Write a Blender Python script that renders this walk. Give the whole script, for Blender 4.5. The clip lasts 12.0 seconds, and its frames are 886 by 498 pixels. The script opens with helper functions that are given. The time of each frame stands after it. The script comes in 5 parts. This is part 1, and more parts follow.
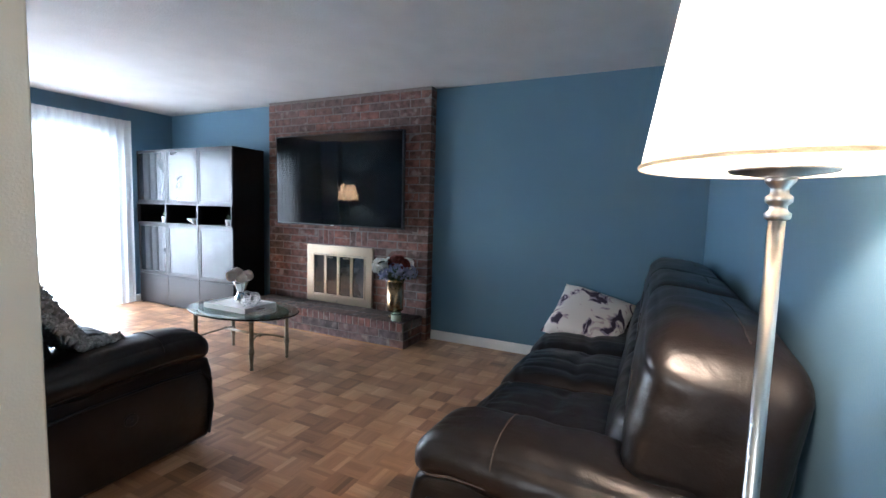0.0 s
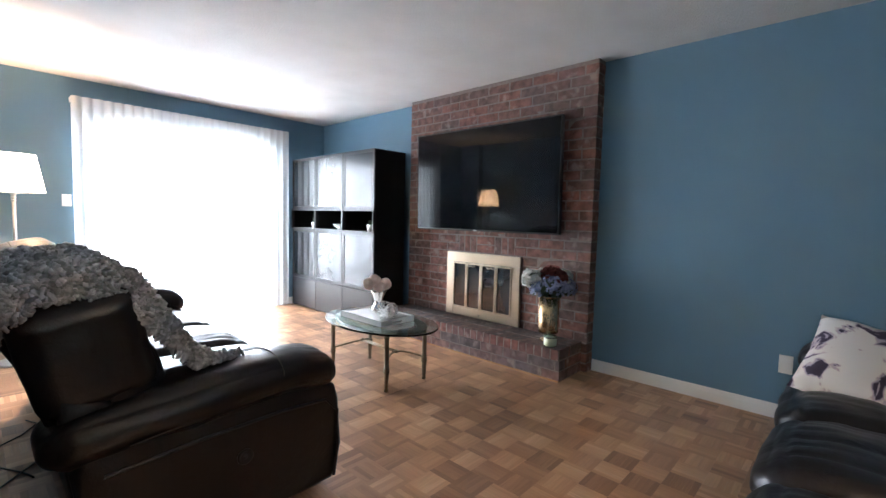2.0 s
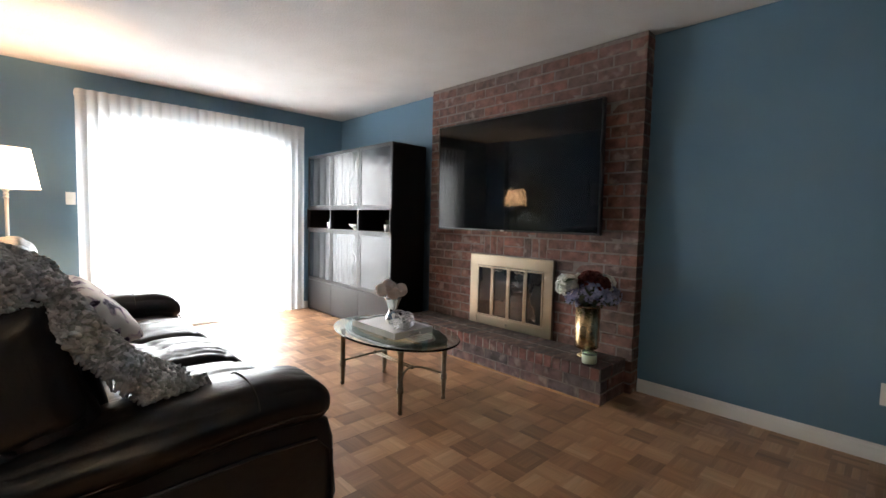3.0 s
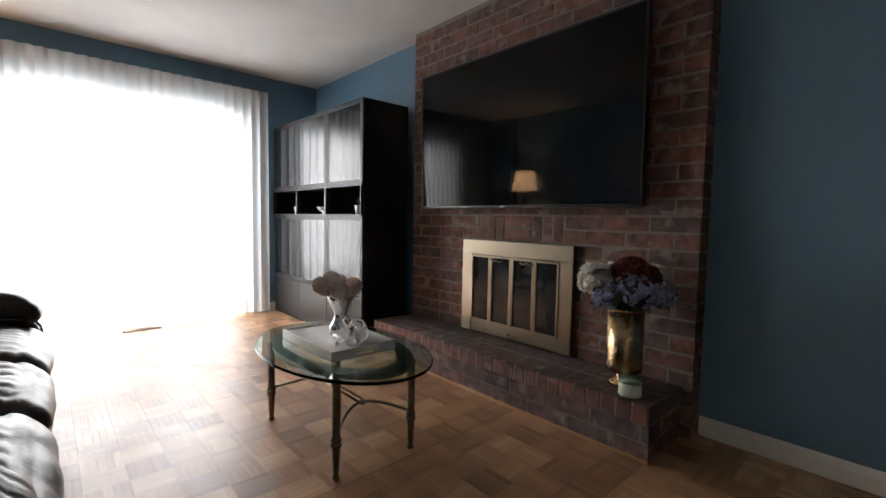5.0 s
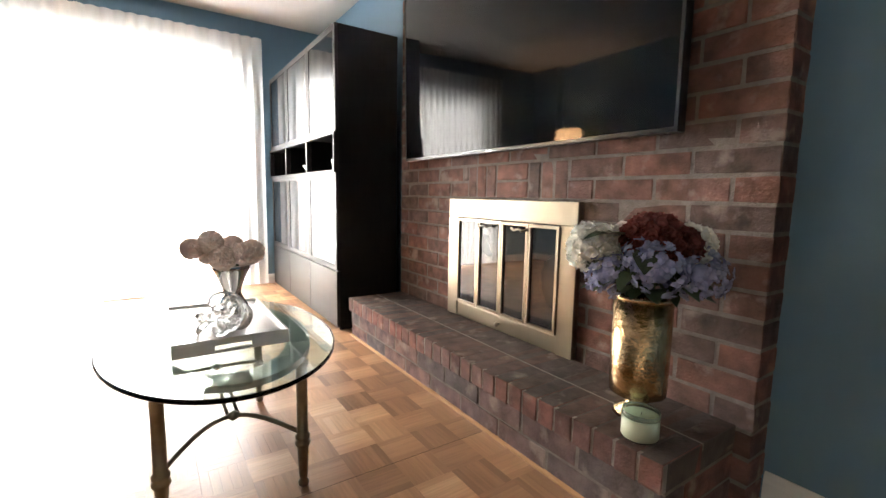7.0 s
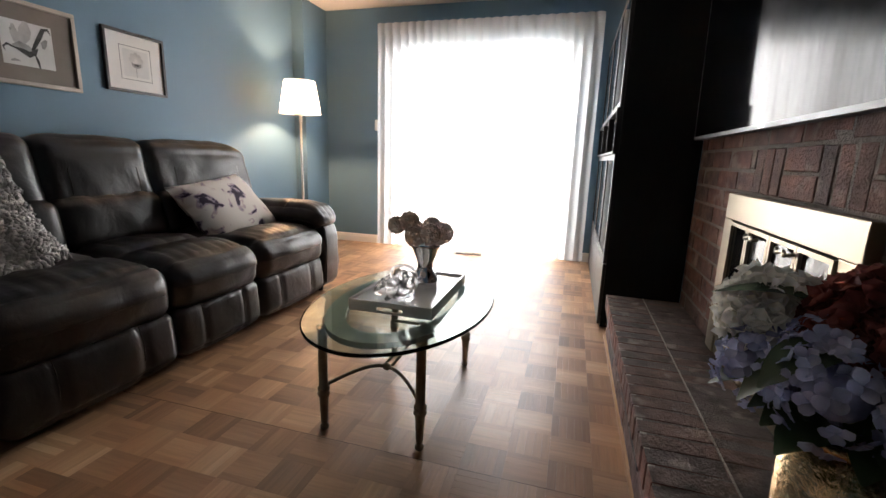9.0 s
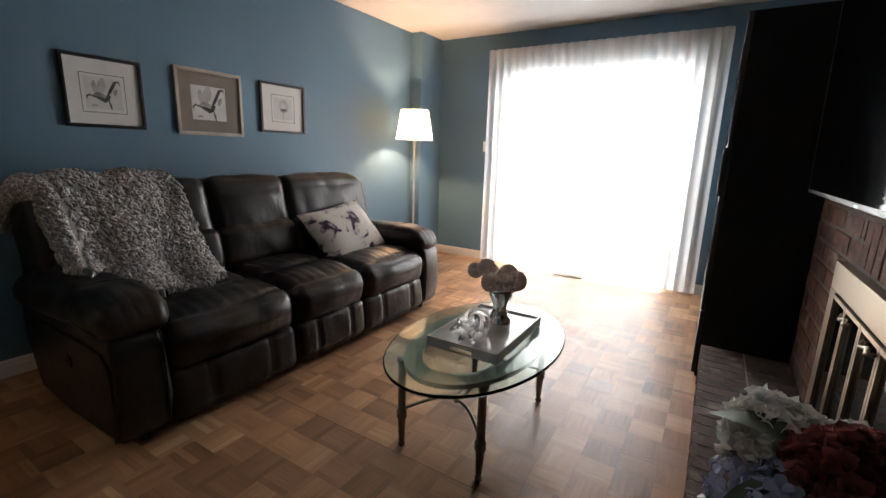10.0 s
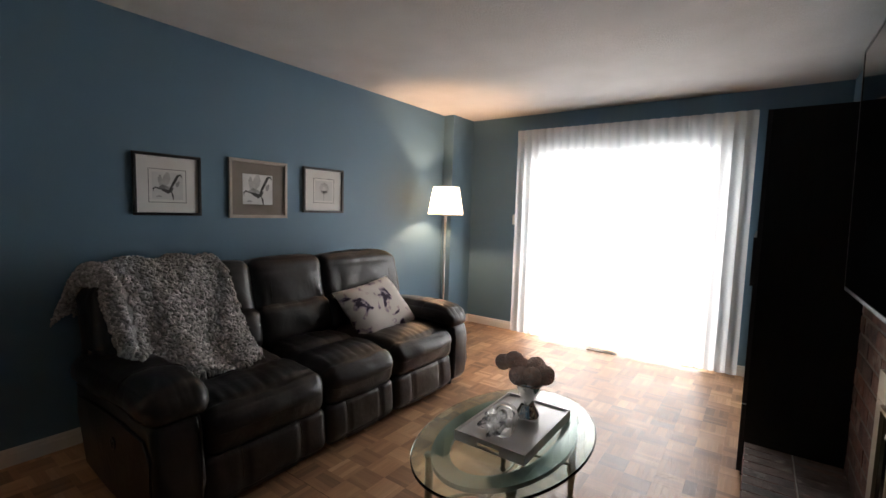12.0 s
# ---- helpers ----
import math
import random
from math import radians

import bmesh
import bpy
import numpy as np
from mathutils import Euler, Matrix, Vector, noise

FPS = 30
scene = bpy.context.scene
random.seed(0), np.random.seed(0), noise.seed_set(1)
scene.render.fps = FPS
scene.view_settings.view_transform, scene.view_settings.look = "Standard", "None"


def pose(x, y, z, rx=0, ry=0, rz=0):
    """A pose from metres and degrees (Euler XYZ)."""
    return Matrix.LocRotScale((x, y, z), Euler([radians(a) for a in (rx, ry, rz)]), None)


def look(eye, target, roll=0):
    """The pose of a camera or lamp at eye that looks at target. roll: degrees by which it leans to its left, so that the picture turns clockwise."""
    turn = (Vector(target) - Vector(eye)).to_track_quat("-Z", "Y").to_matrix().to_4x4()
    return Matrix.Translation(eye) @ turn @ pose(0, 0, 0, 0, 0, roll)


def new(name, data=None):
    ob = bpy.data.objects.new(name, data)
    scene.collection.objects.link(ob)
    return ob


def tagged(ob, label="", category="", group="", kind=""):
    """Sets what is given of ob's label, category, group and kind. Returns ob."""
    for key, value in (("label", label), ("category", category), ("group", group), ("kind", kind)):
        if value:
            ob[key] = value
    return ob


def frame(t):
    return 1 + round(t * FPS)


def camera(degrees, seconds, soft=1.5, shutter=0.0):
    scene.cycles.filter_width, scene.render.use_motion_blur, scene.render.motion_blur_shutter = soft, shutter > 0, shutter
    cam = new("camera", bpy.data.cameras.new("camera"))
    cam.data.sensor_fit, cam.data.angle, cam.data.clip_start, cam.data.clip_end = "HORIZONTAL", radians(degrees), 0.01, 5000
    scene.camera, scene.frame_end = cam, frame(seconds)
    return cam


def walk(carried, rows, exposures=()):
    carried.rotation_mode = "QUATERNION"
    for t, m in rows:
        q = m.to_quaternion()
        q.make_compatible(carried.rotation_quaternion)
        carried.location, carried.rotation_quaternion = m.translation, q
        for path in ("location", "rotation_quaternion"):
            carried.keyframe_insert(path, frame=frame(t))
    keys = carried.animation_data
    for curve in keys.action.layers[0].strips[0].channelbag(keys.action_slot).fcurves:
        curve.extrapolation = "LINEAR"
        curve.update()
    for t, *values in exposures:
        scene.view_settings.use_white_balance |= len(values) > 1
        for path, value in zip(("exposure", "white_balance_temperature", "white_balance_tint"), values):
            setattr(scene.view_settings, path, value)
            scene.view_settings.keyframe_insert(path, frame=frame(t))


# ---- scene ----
cam = camera(90.6, 12.0)
PATH = [
    (0, (0.396, 0.577, 1.283), (-0.464, 2.375, 1.11), 1.7),
    (0.5, (0.244, 0.623, 1.268), (-0.741, 2.356, 1.105), 1.6),
    (1, (0.137, 0.765, 1.267), (-1.0, 2.401, 1.095), 1.3),
    (1.5, (0.024, 0.897, 1.238), (-1.243, 2.437, 1.084), 1.5),
    (2, (-0.078, 1.031, 1.202), (-1.437, 2.492, 1.063), 1.4),
    (2.5, (-0.225, 1.189, 1.187), (-1.636, 2.6, 1.046), 1.4),
    (3, (-0.34, 1.331, 1.172), (-1.779, 2.713, 1.041), 1.4),
    (5, (-0.879, 2.134, 1.01), (-2.357, 3.476, 0.876), 1.0),
    (5.5, (-0.971, 2.363, 0.951), (-2.442, 3.712, 0.817), 1.0),
    (6, (-1.024, 2.577, 0.912), (-2.502, 3.915, 0.757), 0.8),
    (6.5, (-1.061, 2.766, 0.891), (-2.583, 4.051, 0.708), 1.0),
    (6.7, (-1.07, 2.84, 0.89), (-2.634, 4.07, 0.685), 1.0),
    (8.5, (-1.136, 3.511, 0.908), (-3.094, 3.4, 0.517), 1.7),
    (9, (-1.1, 3.717, 0.976), (-2.981, 3.177, 0.566), 1.9),
    (9.5, (-1.068, 3.837, 1.095), (-2.83, 2.995, 0.662), 2.0),
    (10, (-1.045, 3.906, 1.204), (-2.713, 2.888, 0.776), 1.8),
    (10.5, (-1.024, 3.932, 1.3), (-2.653, 2.844, 0.895), 1.8),
    (11, (-1.019, 3.949, 1.35), (-2.636, 2.818, 1.027), 1.7),
    (11.5, (-1.005, 3.946, 1.374), (-2.625, 2.795, 1.144), 1.7),
    (12, (-1.007, 3.937, 1.366), (-2.624, 2.775, 1.192), 1.7),
]
EXPOSURES = [(0.0, 0.78, 5250, 9), (0.5, 1.03, 5200, 9), (1.0, 1.2, 5250, 9), (1.5, 1.1, 5500, 10), (2.0, 0.93, 5700, 10), (2.5, 0.58, 6150, 11), (3.0, 0.34, 6400, 11), (5.0, -0.42, 6500, 12), (5.5, -0.08, 6700, 12), (6.0, 0.65, 6950, 12), (6.5, 1.15, 7050, 13), (6.8, 1.15, 7050, 13), (8.3, 0.15, 6750, 14), (9.5, -0.42, 6650, 13), (10.5, -0.56, 6650, 13), (12.0, -0.84, 6650, 13)]
walk(cam, [(t, look(eye, target, roll)) for t, eye, target, roll in PATH], EXPOSURES)

# ---- world and lights ----
world = bpy.data.worlds.new("world")
scene.world = world
world.use_nodes = True
sky = world.node_tree.nodes.new("ShaderNodeTexSky")
sky.sky_type, sky.sun_disc = "NISHITA", False
sky.sun_elevation, sky.sun_rotation = radians(38), radians(250)
world.node_tree.links.new(sky.outputs[0], world.node_tree.nodes["Background"].inputs[0])
world.node_tree.nodes["Background"].inputs[1].default_value = 0.12

sun = new("sun", bpy.data.lights.new("sun", "SUN"))
sun.data.energy, sun.data.angle, sun.data.color = 1.0, radians(14), (1.0, 0.96, 0.9)
sun.matrix_world = look((0, 0, 10), (6.0, 3.5, 3.0))

day = new("window_daylight", bpy.data.lights.new("window_daylight", "AREA"))
day.data.shape, day.data.size, day.data.size_y = "RECTANGLE", 2.6, 2.4
day.data.energy, day.data.color = 425.0, (0.93, 0.97, 1.0)
day.matrix_world = look((-6.5, 2.74, 1.25), (-4.0, 2.74, -0.6))

# Added warm fill from the hall behind the start; its source is unseen.
hall_fill = new("hall_fill_light", bpy.data.lights.new("hall_fill_light", "AREA"))
hall_fill.data.shape, hall_fill.data.size, hall_fill.data.size_y = "RECTANGLE", 0.88, 1.18
hall_fill.data.energy, hall_fill.data.color = 17.0, (1.0, 0.89, 0.74)
hall_fill.matrix_world = look((0.1, -1.8, 1.45), (0.0, 1.0, 1.25))

# ---- materials ----
def nodes_of(name):
    m = bpy.data.materials.new(name)
    m.use_nodes = True
    t = m.node_tree
    return m, t, t.nodes, t.links, t.nodes["Principled BSDF"]


def surface(name, c1, c2, scale=8.0, rough=0.5, metal=0.0, bump=0.0, bump_scale=60.0, rough2=None, stretch=(1, 1, 1), coat=0.0, vary=0.0, by_island=False, spec=0.5):
    """Two-tone noise colour, fine grain, roughness variation and relief."""
    m, t, n, l, b = nodes_of(name)
    co = n.new("ShaderNodeTexCoord")
    mp = n.new("ShaderNodeMapping")
    mp.inputs["Scale"].default_value = stretch
    l.new(co.outputs["Object"], mp.inputs[0])
    big = n.new("ShaderNodeTexNoise")
    big.inputs["Scale"].default_value, big.inputs["Detail"].default_value = scale, 5
    l.new(mp.outputs[0], big.inputs[0])
    mix = n.new("ShaderNodeMix")
    mix.data_type = "RGBA"
    mix.inputs[6].default_value, mix.inputs[7].default_value = (*c1, 1), (*c2, 1)
    ramp = n.new("ShaderNodeValToRGB")
    ramp.color_ramp.elements[0].position, ramp.color_ramp.elements[1].position = 0.3, 0.7
    l.new(big.outputs[0], ramp.inputs[0])
    l.new(ramp.outputs[0], mix.inputs[0])
    out = mix.outputs[2]
    if vary:
        src = n.new("ShaderNodeNewGeometry").outputs["Random Per Island"] if by_island else n.new("ShaderNodeObjectInfo").outputs["Random"]
        hsv = n.new("ShaderNodeHueSaturation")
        rng = n.new("ShaderNodeMapRange")
        rng.inputs[3].default_value, rng.inputs[4].default_value = 1 - vary, 1 + vary
        l.new(src, rng.inputs[0])
        l.new(rng.outputs[0], hsv.inputs["Value"])
        l.new(out, hsv.inputs["Color"])
        out = hsv.outputs[0]
    l.new(out, b.inputs["Base Color"])
    fine = n.new("ShaderNodeTexNoise")
    fine.inputs["Scale"].default_value, fine.inputs["Detail"].default_value = bump_scale, 4
    l.new(mp.outputs[0], fine.inputs[0])
    rr = n.new("ShaderNodeMapRange")
    rr.inputs[3].default_value, rr.inputs[4].default_value = rough, rough if rough2 is None else rough2
    l.new(big.outputs[0], rr.inputs[0])
    l.new(rr.outputs[0], b.inputs["Roughness"])
    b.inputs["Metallic"].default_value = metal
    b.inputs["Coat Weight"].default_value = coat
    b.inputs["Coat Roughness"].default_value = 0.15
    b.inputs["Specular IOR Level"].default_value = spec
    if bump:
        bp = n.new("ShaderNodeBump")
        bp.inputs["Strength"].default_value, bp.inputs["Distance"].default_value = bump, 0.01
        l.new(fine.outputs[0], bp.inputs["Height"])
        l.new(bp.outputs[0], b.inputs["Normal"])
    return m


def glassy(name, colour, rough=0.0, ior=1.45):
    m, t, n, l, b = nodes_of(name)
    b.inputs["Base Color"].default_value = (*colour, 1)
    b.inputs["Transmission Weight"].default_value = 1.0
    b.inputs["Roughness"].default_value, b.inputs["IOR"].default_value = rough, ior
    return m


def cloth_sheer(name, colour, clear, warm=0.9):
    """Thin cloth: part see-through, part glowing with the light behind it."""
    m, t, n, l, b = nodes_of(name)
    out = n["Material Output"]
    tl, df, tp = n.new("ShaderNodeBsdfTranslucent"), n.new("ShaderNodeBsdfDiffuse"), n.new("ShaderNodeBsdfTransparent")
    co, ns = n.new("ShaderNodeTexCoord"), n.new("ShaderNodeTexNoise")
    ns.inputs["Scale"].default_value = 140
    l.new(co.outputs["Object"], ns.inputs[0])
    mix = n.new("ShaderNodeMix")
    mix.data_type = "RGBA"
    mix.inputs[6].default_value = (*colour, 1)
    mix.inputs[7].default_value = (*[c * warm for c in colour], 1)
    l.new(ns.outputs[0], mix.inputs[0])
    l.new(mix.outputs[2], tl.inputs[0])
    l.new(mix.outputs[2], df.inputs[0])
    a, c = n.new("ShaderNodeMixShader"), n.new("ShaderNodeMixShader")
    a.inputs[0].default_value, c.inputs[0].default_value = 0.45, clear
    l.new(tl.outputs[0], a.inputs[1]), l.new(df.outputs[0], a.inputs[2])
    l.new(a.outputs[0], c.inputs[1]), l.new(tp.outputs[0], c.inputs[2])
    l.new(c.outputs[0], out.inputs[0])
    return m


def petal(name, c1, c2, through_light=0.5):
    """Silk petals: colour varies from petal to petal, and light shines through them."""
    m = surface(name, c1, c2, 30, 0.7, vary=0.18, by_island=True)
    n, l = m.node_tree.nodes, m.node_tree.links
    b = n["Principled BSDF"]
    tl, mx = n.new("ShaderNodeBsdfTranslucent"), n.new("ShaderNodeMixShader")
    l.new(b.inputs["Base Color"].links[0].from_socket, tl.inputs[0])
    mx.inputs[0].default_value = through_light
    l.new(b.outputs[0], mx.inputs[1]), l.new(tl.outputs[0], mx.inputs[2])
    l.new(mx.outputs[0], n["Material Output"].inputs[0])
    return m


def glow(name, colour, strength):
    m, t, n, l, b = nodes_of(name)
    b.inputs["Base Color"].default_value = (*colour, 1)
    b.inputs["Emission Color"].default_value = (*colour, 1)
    b.inputs["Emission Strength"].default_value = strength
    return m


BLUE = surface("blue_wall_paint", (0.102, 0.19, 0.27), (0.11, 0.202, 0.286), 1.5, 0.55, bump=0.12, bump_scale=220, rough2=0.65)
CREAM = surface("cream_paint", (0.87, 0.81, 0.68), (0.9, 0.84, 0.72), 2, 0.5, bump=0.1, bump_scale=200)
CEIL = surface("ceiling_plaster", (0.55, 0.54, 0.525), (0.61, 0.60, 0.585), 3, 0.9, bump=0.6, bump_scale=90)
WHITE = surface("white_trim_paint", (0.76, 0.75, 0.72), (0.82, 0.81, 0.78), 5, 0.35, bump=0.05, bump_scale=80)


def parquet_material(size, ox, oy):
    """Oiled oak: a tone of its own for each square, lesser ones for its fingers, grain along each finger."""
    m, t, n, l, b = nodes_of("oak_parquet")
    geo, uv = n.new("ShaderNodeNewGeometry"), n.new("ShaderNodeUVMap")
    off, div, flo, wn = n.new("ShaderNodeVectorMath"), n.new("ShaderNodeVectorMath"), n.new("ShaderNodeVectorMath"), n.new("ShaderNodeTexWhiteNoise")
    off.inputs[1].default_value, div.operation = (-ox, -oy, 10 * size), "SCALE"
    div.inputs["Scale"].default_value = 1 / size
    flo.operation = "FLOOR"
    l.new(geo.outputs["Position"], off.inputs[0]), l.new(off.outputs[0], div.inputs[0]), l.new(div.outputs[0], flo.inputs[0])
    keep = n.new("ShaderNodeVectorMath")
    keep.operation, keep.inputs[1].default_value = "MULTIPLY", (1, 1, 0)
    l.new(flo.outputs[0], keep.inputs[0]), l.new(keep.outputs[0], wn.inputs["Vector"])
    mixv = n.new("ShaderNodeMath")
    mixv.operation = "MULTIPLY_ADD"
    mixv.inputs[1].default_value, mixv.inputs[2].default_value = 0.4, 0.0
    l.new(geo.outputs["Random Per Island"], mixv.inputs[0])
    tone = n.new("ShaderNodeMath")
    tone.operation, tone.inputs[1].default_value = "MULTIPLY_ADD", 0.62
    l.new(wn.outputs["Value"], tone.inputs[0]), l.new(mixv.outputs[0], tone.inputs[2])
    ramp = n.new("ShaderNodeValToRGB")
    e = ramp.color_ramp.elements
    e[0].position, e[0].color = 0.0, (0.155, 0.081, 0.043, 1)
    e[1].position, e[1].color = 1.0, (0.68, 0.445, 0.27, 1)
    for p, c in ((0.3, (0.31, 0.162, 0.085, 1)), (0.62, (0.45, 0.248, 0.13, 1)), (0.85, (0.56, 0.33, 0.182, 1))):
        e.new(p).color = c
    l.new(tone.outputs[0], ramp.inputs[0])
    mp, gr, addv = n.new("ShaderNodeMapping"), n.new("ShaderNodeTexNoise"), n.new("ShaderNodeVectorMath")
    mp.inputs["Scale"].default_value = (7, 110, 1)
    gr.inputs["Scale"].default_value, gr.inputs["Detail"].default_value = 1.0, 4
    l.new(uv.outputs[0], addv.inputs[0]), l.new(wn.outputs["Color"], addv.inputs[1]), l.new(addv.outputs[0], mp.inputs[0]), l.new(mp.outputs[0], gr.inputs[0])
    hsv, rng = n.new("ShaderNodeHueSaturation"), n.new("ShaderNodeMapRange")
    rng.inputs[1].default_value, rng.inputs[2].default_value, rng.inputs[3].default_value, rng.inputs[4].default_value = 0.25, 0.75, 0.84, 1.13
    l.new(gr.outputs[0], rng.inputs[0]), l.new(rng.outputs[0], hsv.inputs["Value"]), l.new(ramp.outputs[0], hsv.inputs["Color"])
    l.new(hsv.outputs[0], b.inputs["Base Color"])
    wear, rr = n.new("ShaderNodeTexNoise"), n.new("ShaderNodeMapRange")
    wear.inputs["Scale"].default_value, wear.inputs["Detail"].default_value = 2.2, 5
    l.new(geo.outputs["Position"], wear.inputs[0])
    rr.inputs[1].default_value, rr.inputs[2].default_value, rr.inputs[3].default_value, rr.inputs[4].default_value = 0.3, 0.7, 0.288, 0.4
    l.new(wear.outputs[0], rr.inputs[0]), l.new(rr.outputs[0], b.inputs["Roughness"])
    b.inputs["Anisotropic"].default_value = 0.28
    b.inputs["Specular IOR Level"].default_value = 0.62
    tan = n.new("ShaderNodeTangent")
    tan.direction_type, tan.uv_map = "UV_MAP", "UVMap"
    l.new(tan.outputs[0], b.inputs["Tangent"])
    bp = n.new("ShaderNodeBump")
    bp.inputs["Strength"].default_value, bp.inputs["Distance"].default_value = 0.2, 0.002
    l.new(gr.outputs[0], bp.inputs["Height"]), l.new(bp.outputs[0], b.inputs["Normal"])
    return m


TILE, TILE_X, TILE_Y = 0.138, -2.306, 3.86
OAK = parquet_material(TILE, TILE_X, TILE_Y)
GROUT = surface("floor_joint", (0.05, 0.03, 0.018), (0.07, 0.04, 0.025), 20, 0.7)


def brick_material(name, tones, scale=16):
    """Fired clay: one of several tones a brick, mottled, with pale bloom in patches."""
    m, t, n, l, b = nodes_of(name)
    info, ramp = n.new("ShaderNodeObjectInfo"), n.new("ShaderNodeValToRGB")
    ramp.color_ramp.interpolation = "CONSTANT"
    e = ramp.color_ramp.elements
    for i, c in enumerate(tones):
        q = e[i] if i < 2 else e.new(i / len(tones))
        q.position, q.color = i / len(tones), (*c, 1)
    l.new(info.outputs["Random"], ramp.inputs[0])
    co, add = n.new("ShaderNodeTexCoord"), n.new("ShaderNodeVectorMath")
    sc = n.new("ShaderNodeMath")
    sc.operation, sc.inputs[1].default_value = "MULTIPLY", 37.0
    l.new(info.outputs["Random"], sc.inputs[0])
    l.new(co.outputs["Object"], add.inputs[0]), l.new(sc.outputs[0], add.inputs[1])
    ns, fn, pt = n.new("ShaderNodeTexNoise"), n.new("ShaderNodeTexNoise"), n.new("ShaderNodeTexNoise")
    for q, s_, d in ((ns, scale, 5), (fn, 130, 4), (pt, 11, 6)):
        q.inputs["Scale"].default_value, q.inputs["Detail"].default_value = s_, d
        l.new(add.outputs[0], q.inputs[0])
    hsv, rng = n.new("ShaderNodeHueSaturation"), n.new("ShaderNodeMapRange")
    rng.inputs[1].default_value, rng.inputs[2].default_value, rng.inputs[3].default_value, rng.inputs[4].default_value = 0.3, 0.7, 0.5, 1.45
    l.new(ns.outputs[0], rng.inputs[0]), l.new(rng.outputs[0], hsv.inputs["Value"]), l.new(ramp.outputs[0], hsv.inputs["Color"])
    mix, cut = n.new("ShaderNodeMix"), n.new("ShaderNodeMapRange")
    mix.data_type = "RGBA"
    mix.inputs[7].default_value = (0.36, 0.29, 0.26, 1)
    cut.inputs[1].default_value, cut.inputs[2].default_value, cut.inputs[4].default_value = 0.58, 0.7, 0.5
    l.new(pt.outputs[0], cut.inputs[0]), l.new(cut.outputs[0], mix.inputs[0]), l.new(hsv.outputs[0], mix.inputs[6])
    l.new(mix.outputs[2], b.inputs["Base Color"])
    b.inputs["Roughness"].default_value = 0.8
    bp = n.new("ShaderNodeBump")
    bp.inputs["Strength"].default_value, bp.inputs["Distance"].default_value = 0.7, 0.006
    l.new(fn.outputs[0], bp.inputs["Height"]), l.new(bp.outputs[0], b.inputs["Normal"])
    return m


BRICK = brick_material("red_brick", ((0.158, 0.072, 0.053), (0.176, 0.086, 0.064), (0.132, 0.066, 0.051), (0.167, 0.075, 0.055), (0.106, 0.066, 0.055), (0.150, 0.077, 0.060), (0.180, 0.079, 0.056), (0.128, 0.070, 0.056)))
BRICKF = brick_material("hearth_edge_brick", ((0.19, 0.078, 0.06), (0.15, 0.074, 0.064), (0.21, 0.086, 0.066), (0.165, 0.085, 0.072)))
BRICKG = brick_material("charcoal_brick", ((0.14, 0.085, 0.078), (0.12, 0.088, 0.085), (0.17, 0.095, 0.082), (0.1, 0.078, 0.076)))
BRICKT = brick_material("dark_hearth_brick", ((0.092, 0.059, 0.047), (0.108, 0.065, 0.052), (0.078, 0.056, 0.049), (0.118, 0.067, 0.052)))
MORTAR = surface("grey_mortar", (0.165, 0.132, 0.118), (0.23, 0.195, 0.175), 30, 0.95, bump=0.6, bump_scale=160)
PALEM = surface("pale_pointing", (0.27, 0.23, 0.205), (0.36, 0.315, 0.285), 30, 0.95, bump=0.6, bump_scale=160)
MORTARD = surface("dirty_mortar", (0.085, 0.068, 0.06), (0.13, 0.105, 0.092), 25, 0.95, bump=0.6, bump_scale=160)


def leather_material():
    """Pigmented hide: fine pebble grain, soft creases, rubbed patches."""
    m, t, n, l, b = nodes_of("dark_brown_leather")
    co = n.new("ShaderNodeTexCoord")
    ns, pb, cr = n.new("ShaderNodeTexNoise"), n.new("ShaderNodeTexVoronoi"), n.new("ShaderNodeTexNoise")
    ns.inputs["Scale"].default_value, ns.inputs["Detail"].default_value = 5, 5
    pb.inputs["Scale"].default_value = 170
    cr.inputs["Scale"].default_value, cr.inputs["Detail"].default_value, cr.inputs["Distortion"].default_value = 10, 2, 1.8
    for q in (ns, pb, cr):
        l.new(co.outputs["Object"], q.inputs[0])
    mix = n.new("ShaderNodeMix")
    mix.data_type = "RGBA"
    mix.inputs[6].default_value, mix.inputs[7].default_value = (0.0098, 0.0073, 0.0068, 1), (0.0132, 0.0098, 0.0089, 1)
    l.new(ns.outputs[0], mix.inputs[0]), l.new(mix.outputs[2], b.inputs["Base Color"])
    rr = n.new("ShaderNodeMapRange")
    rr.inputs[1].default_value, rr.inputs[2].default_value, rr.inputs[3].default_value, rr.inputs[4].default_value = 0.3, 0.7, 0.31, 0.36
    l.new(ns.outputs[0], rr.inputs[0]), l.new(rr.outputs[0], b.inputs["Roughness"])
    b.inputs["Specular IOR Level"].default_value = 0.45
    b1_, b2_ = n.new("ShaderNodeBump"), n.new("ShaderNodeBump")
    b1_.inputs["Strength"].default_value, b1_.inputs["Distance"].default_value = 0.24, 0.01
    b2_.inputs["Strength"].default_value, b2_.inputs["Distance"].default_value = 0.12, 0.002
    l.new(cr.outputs[0], b1_.inputs["Height"]), l.new(pb.outputs[0], b2_.inputs["Height"])
    l.new(b1_.outputs[0], b2_.inputs["Normal"]), l.new(b2_.outputs[0], b.inputs["Normal"])
    return m


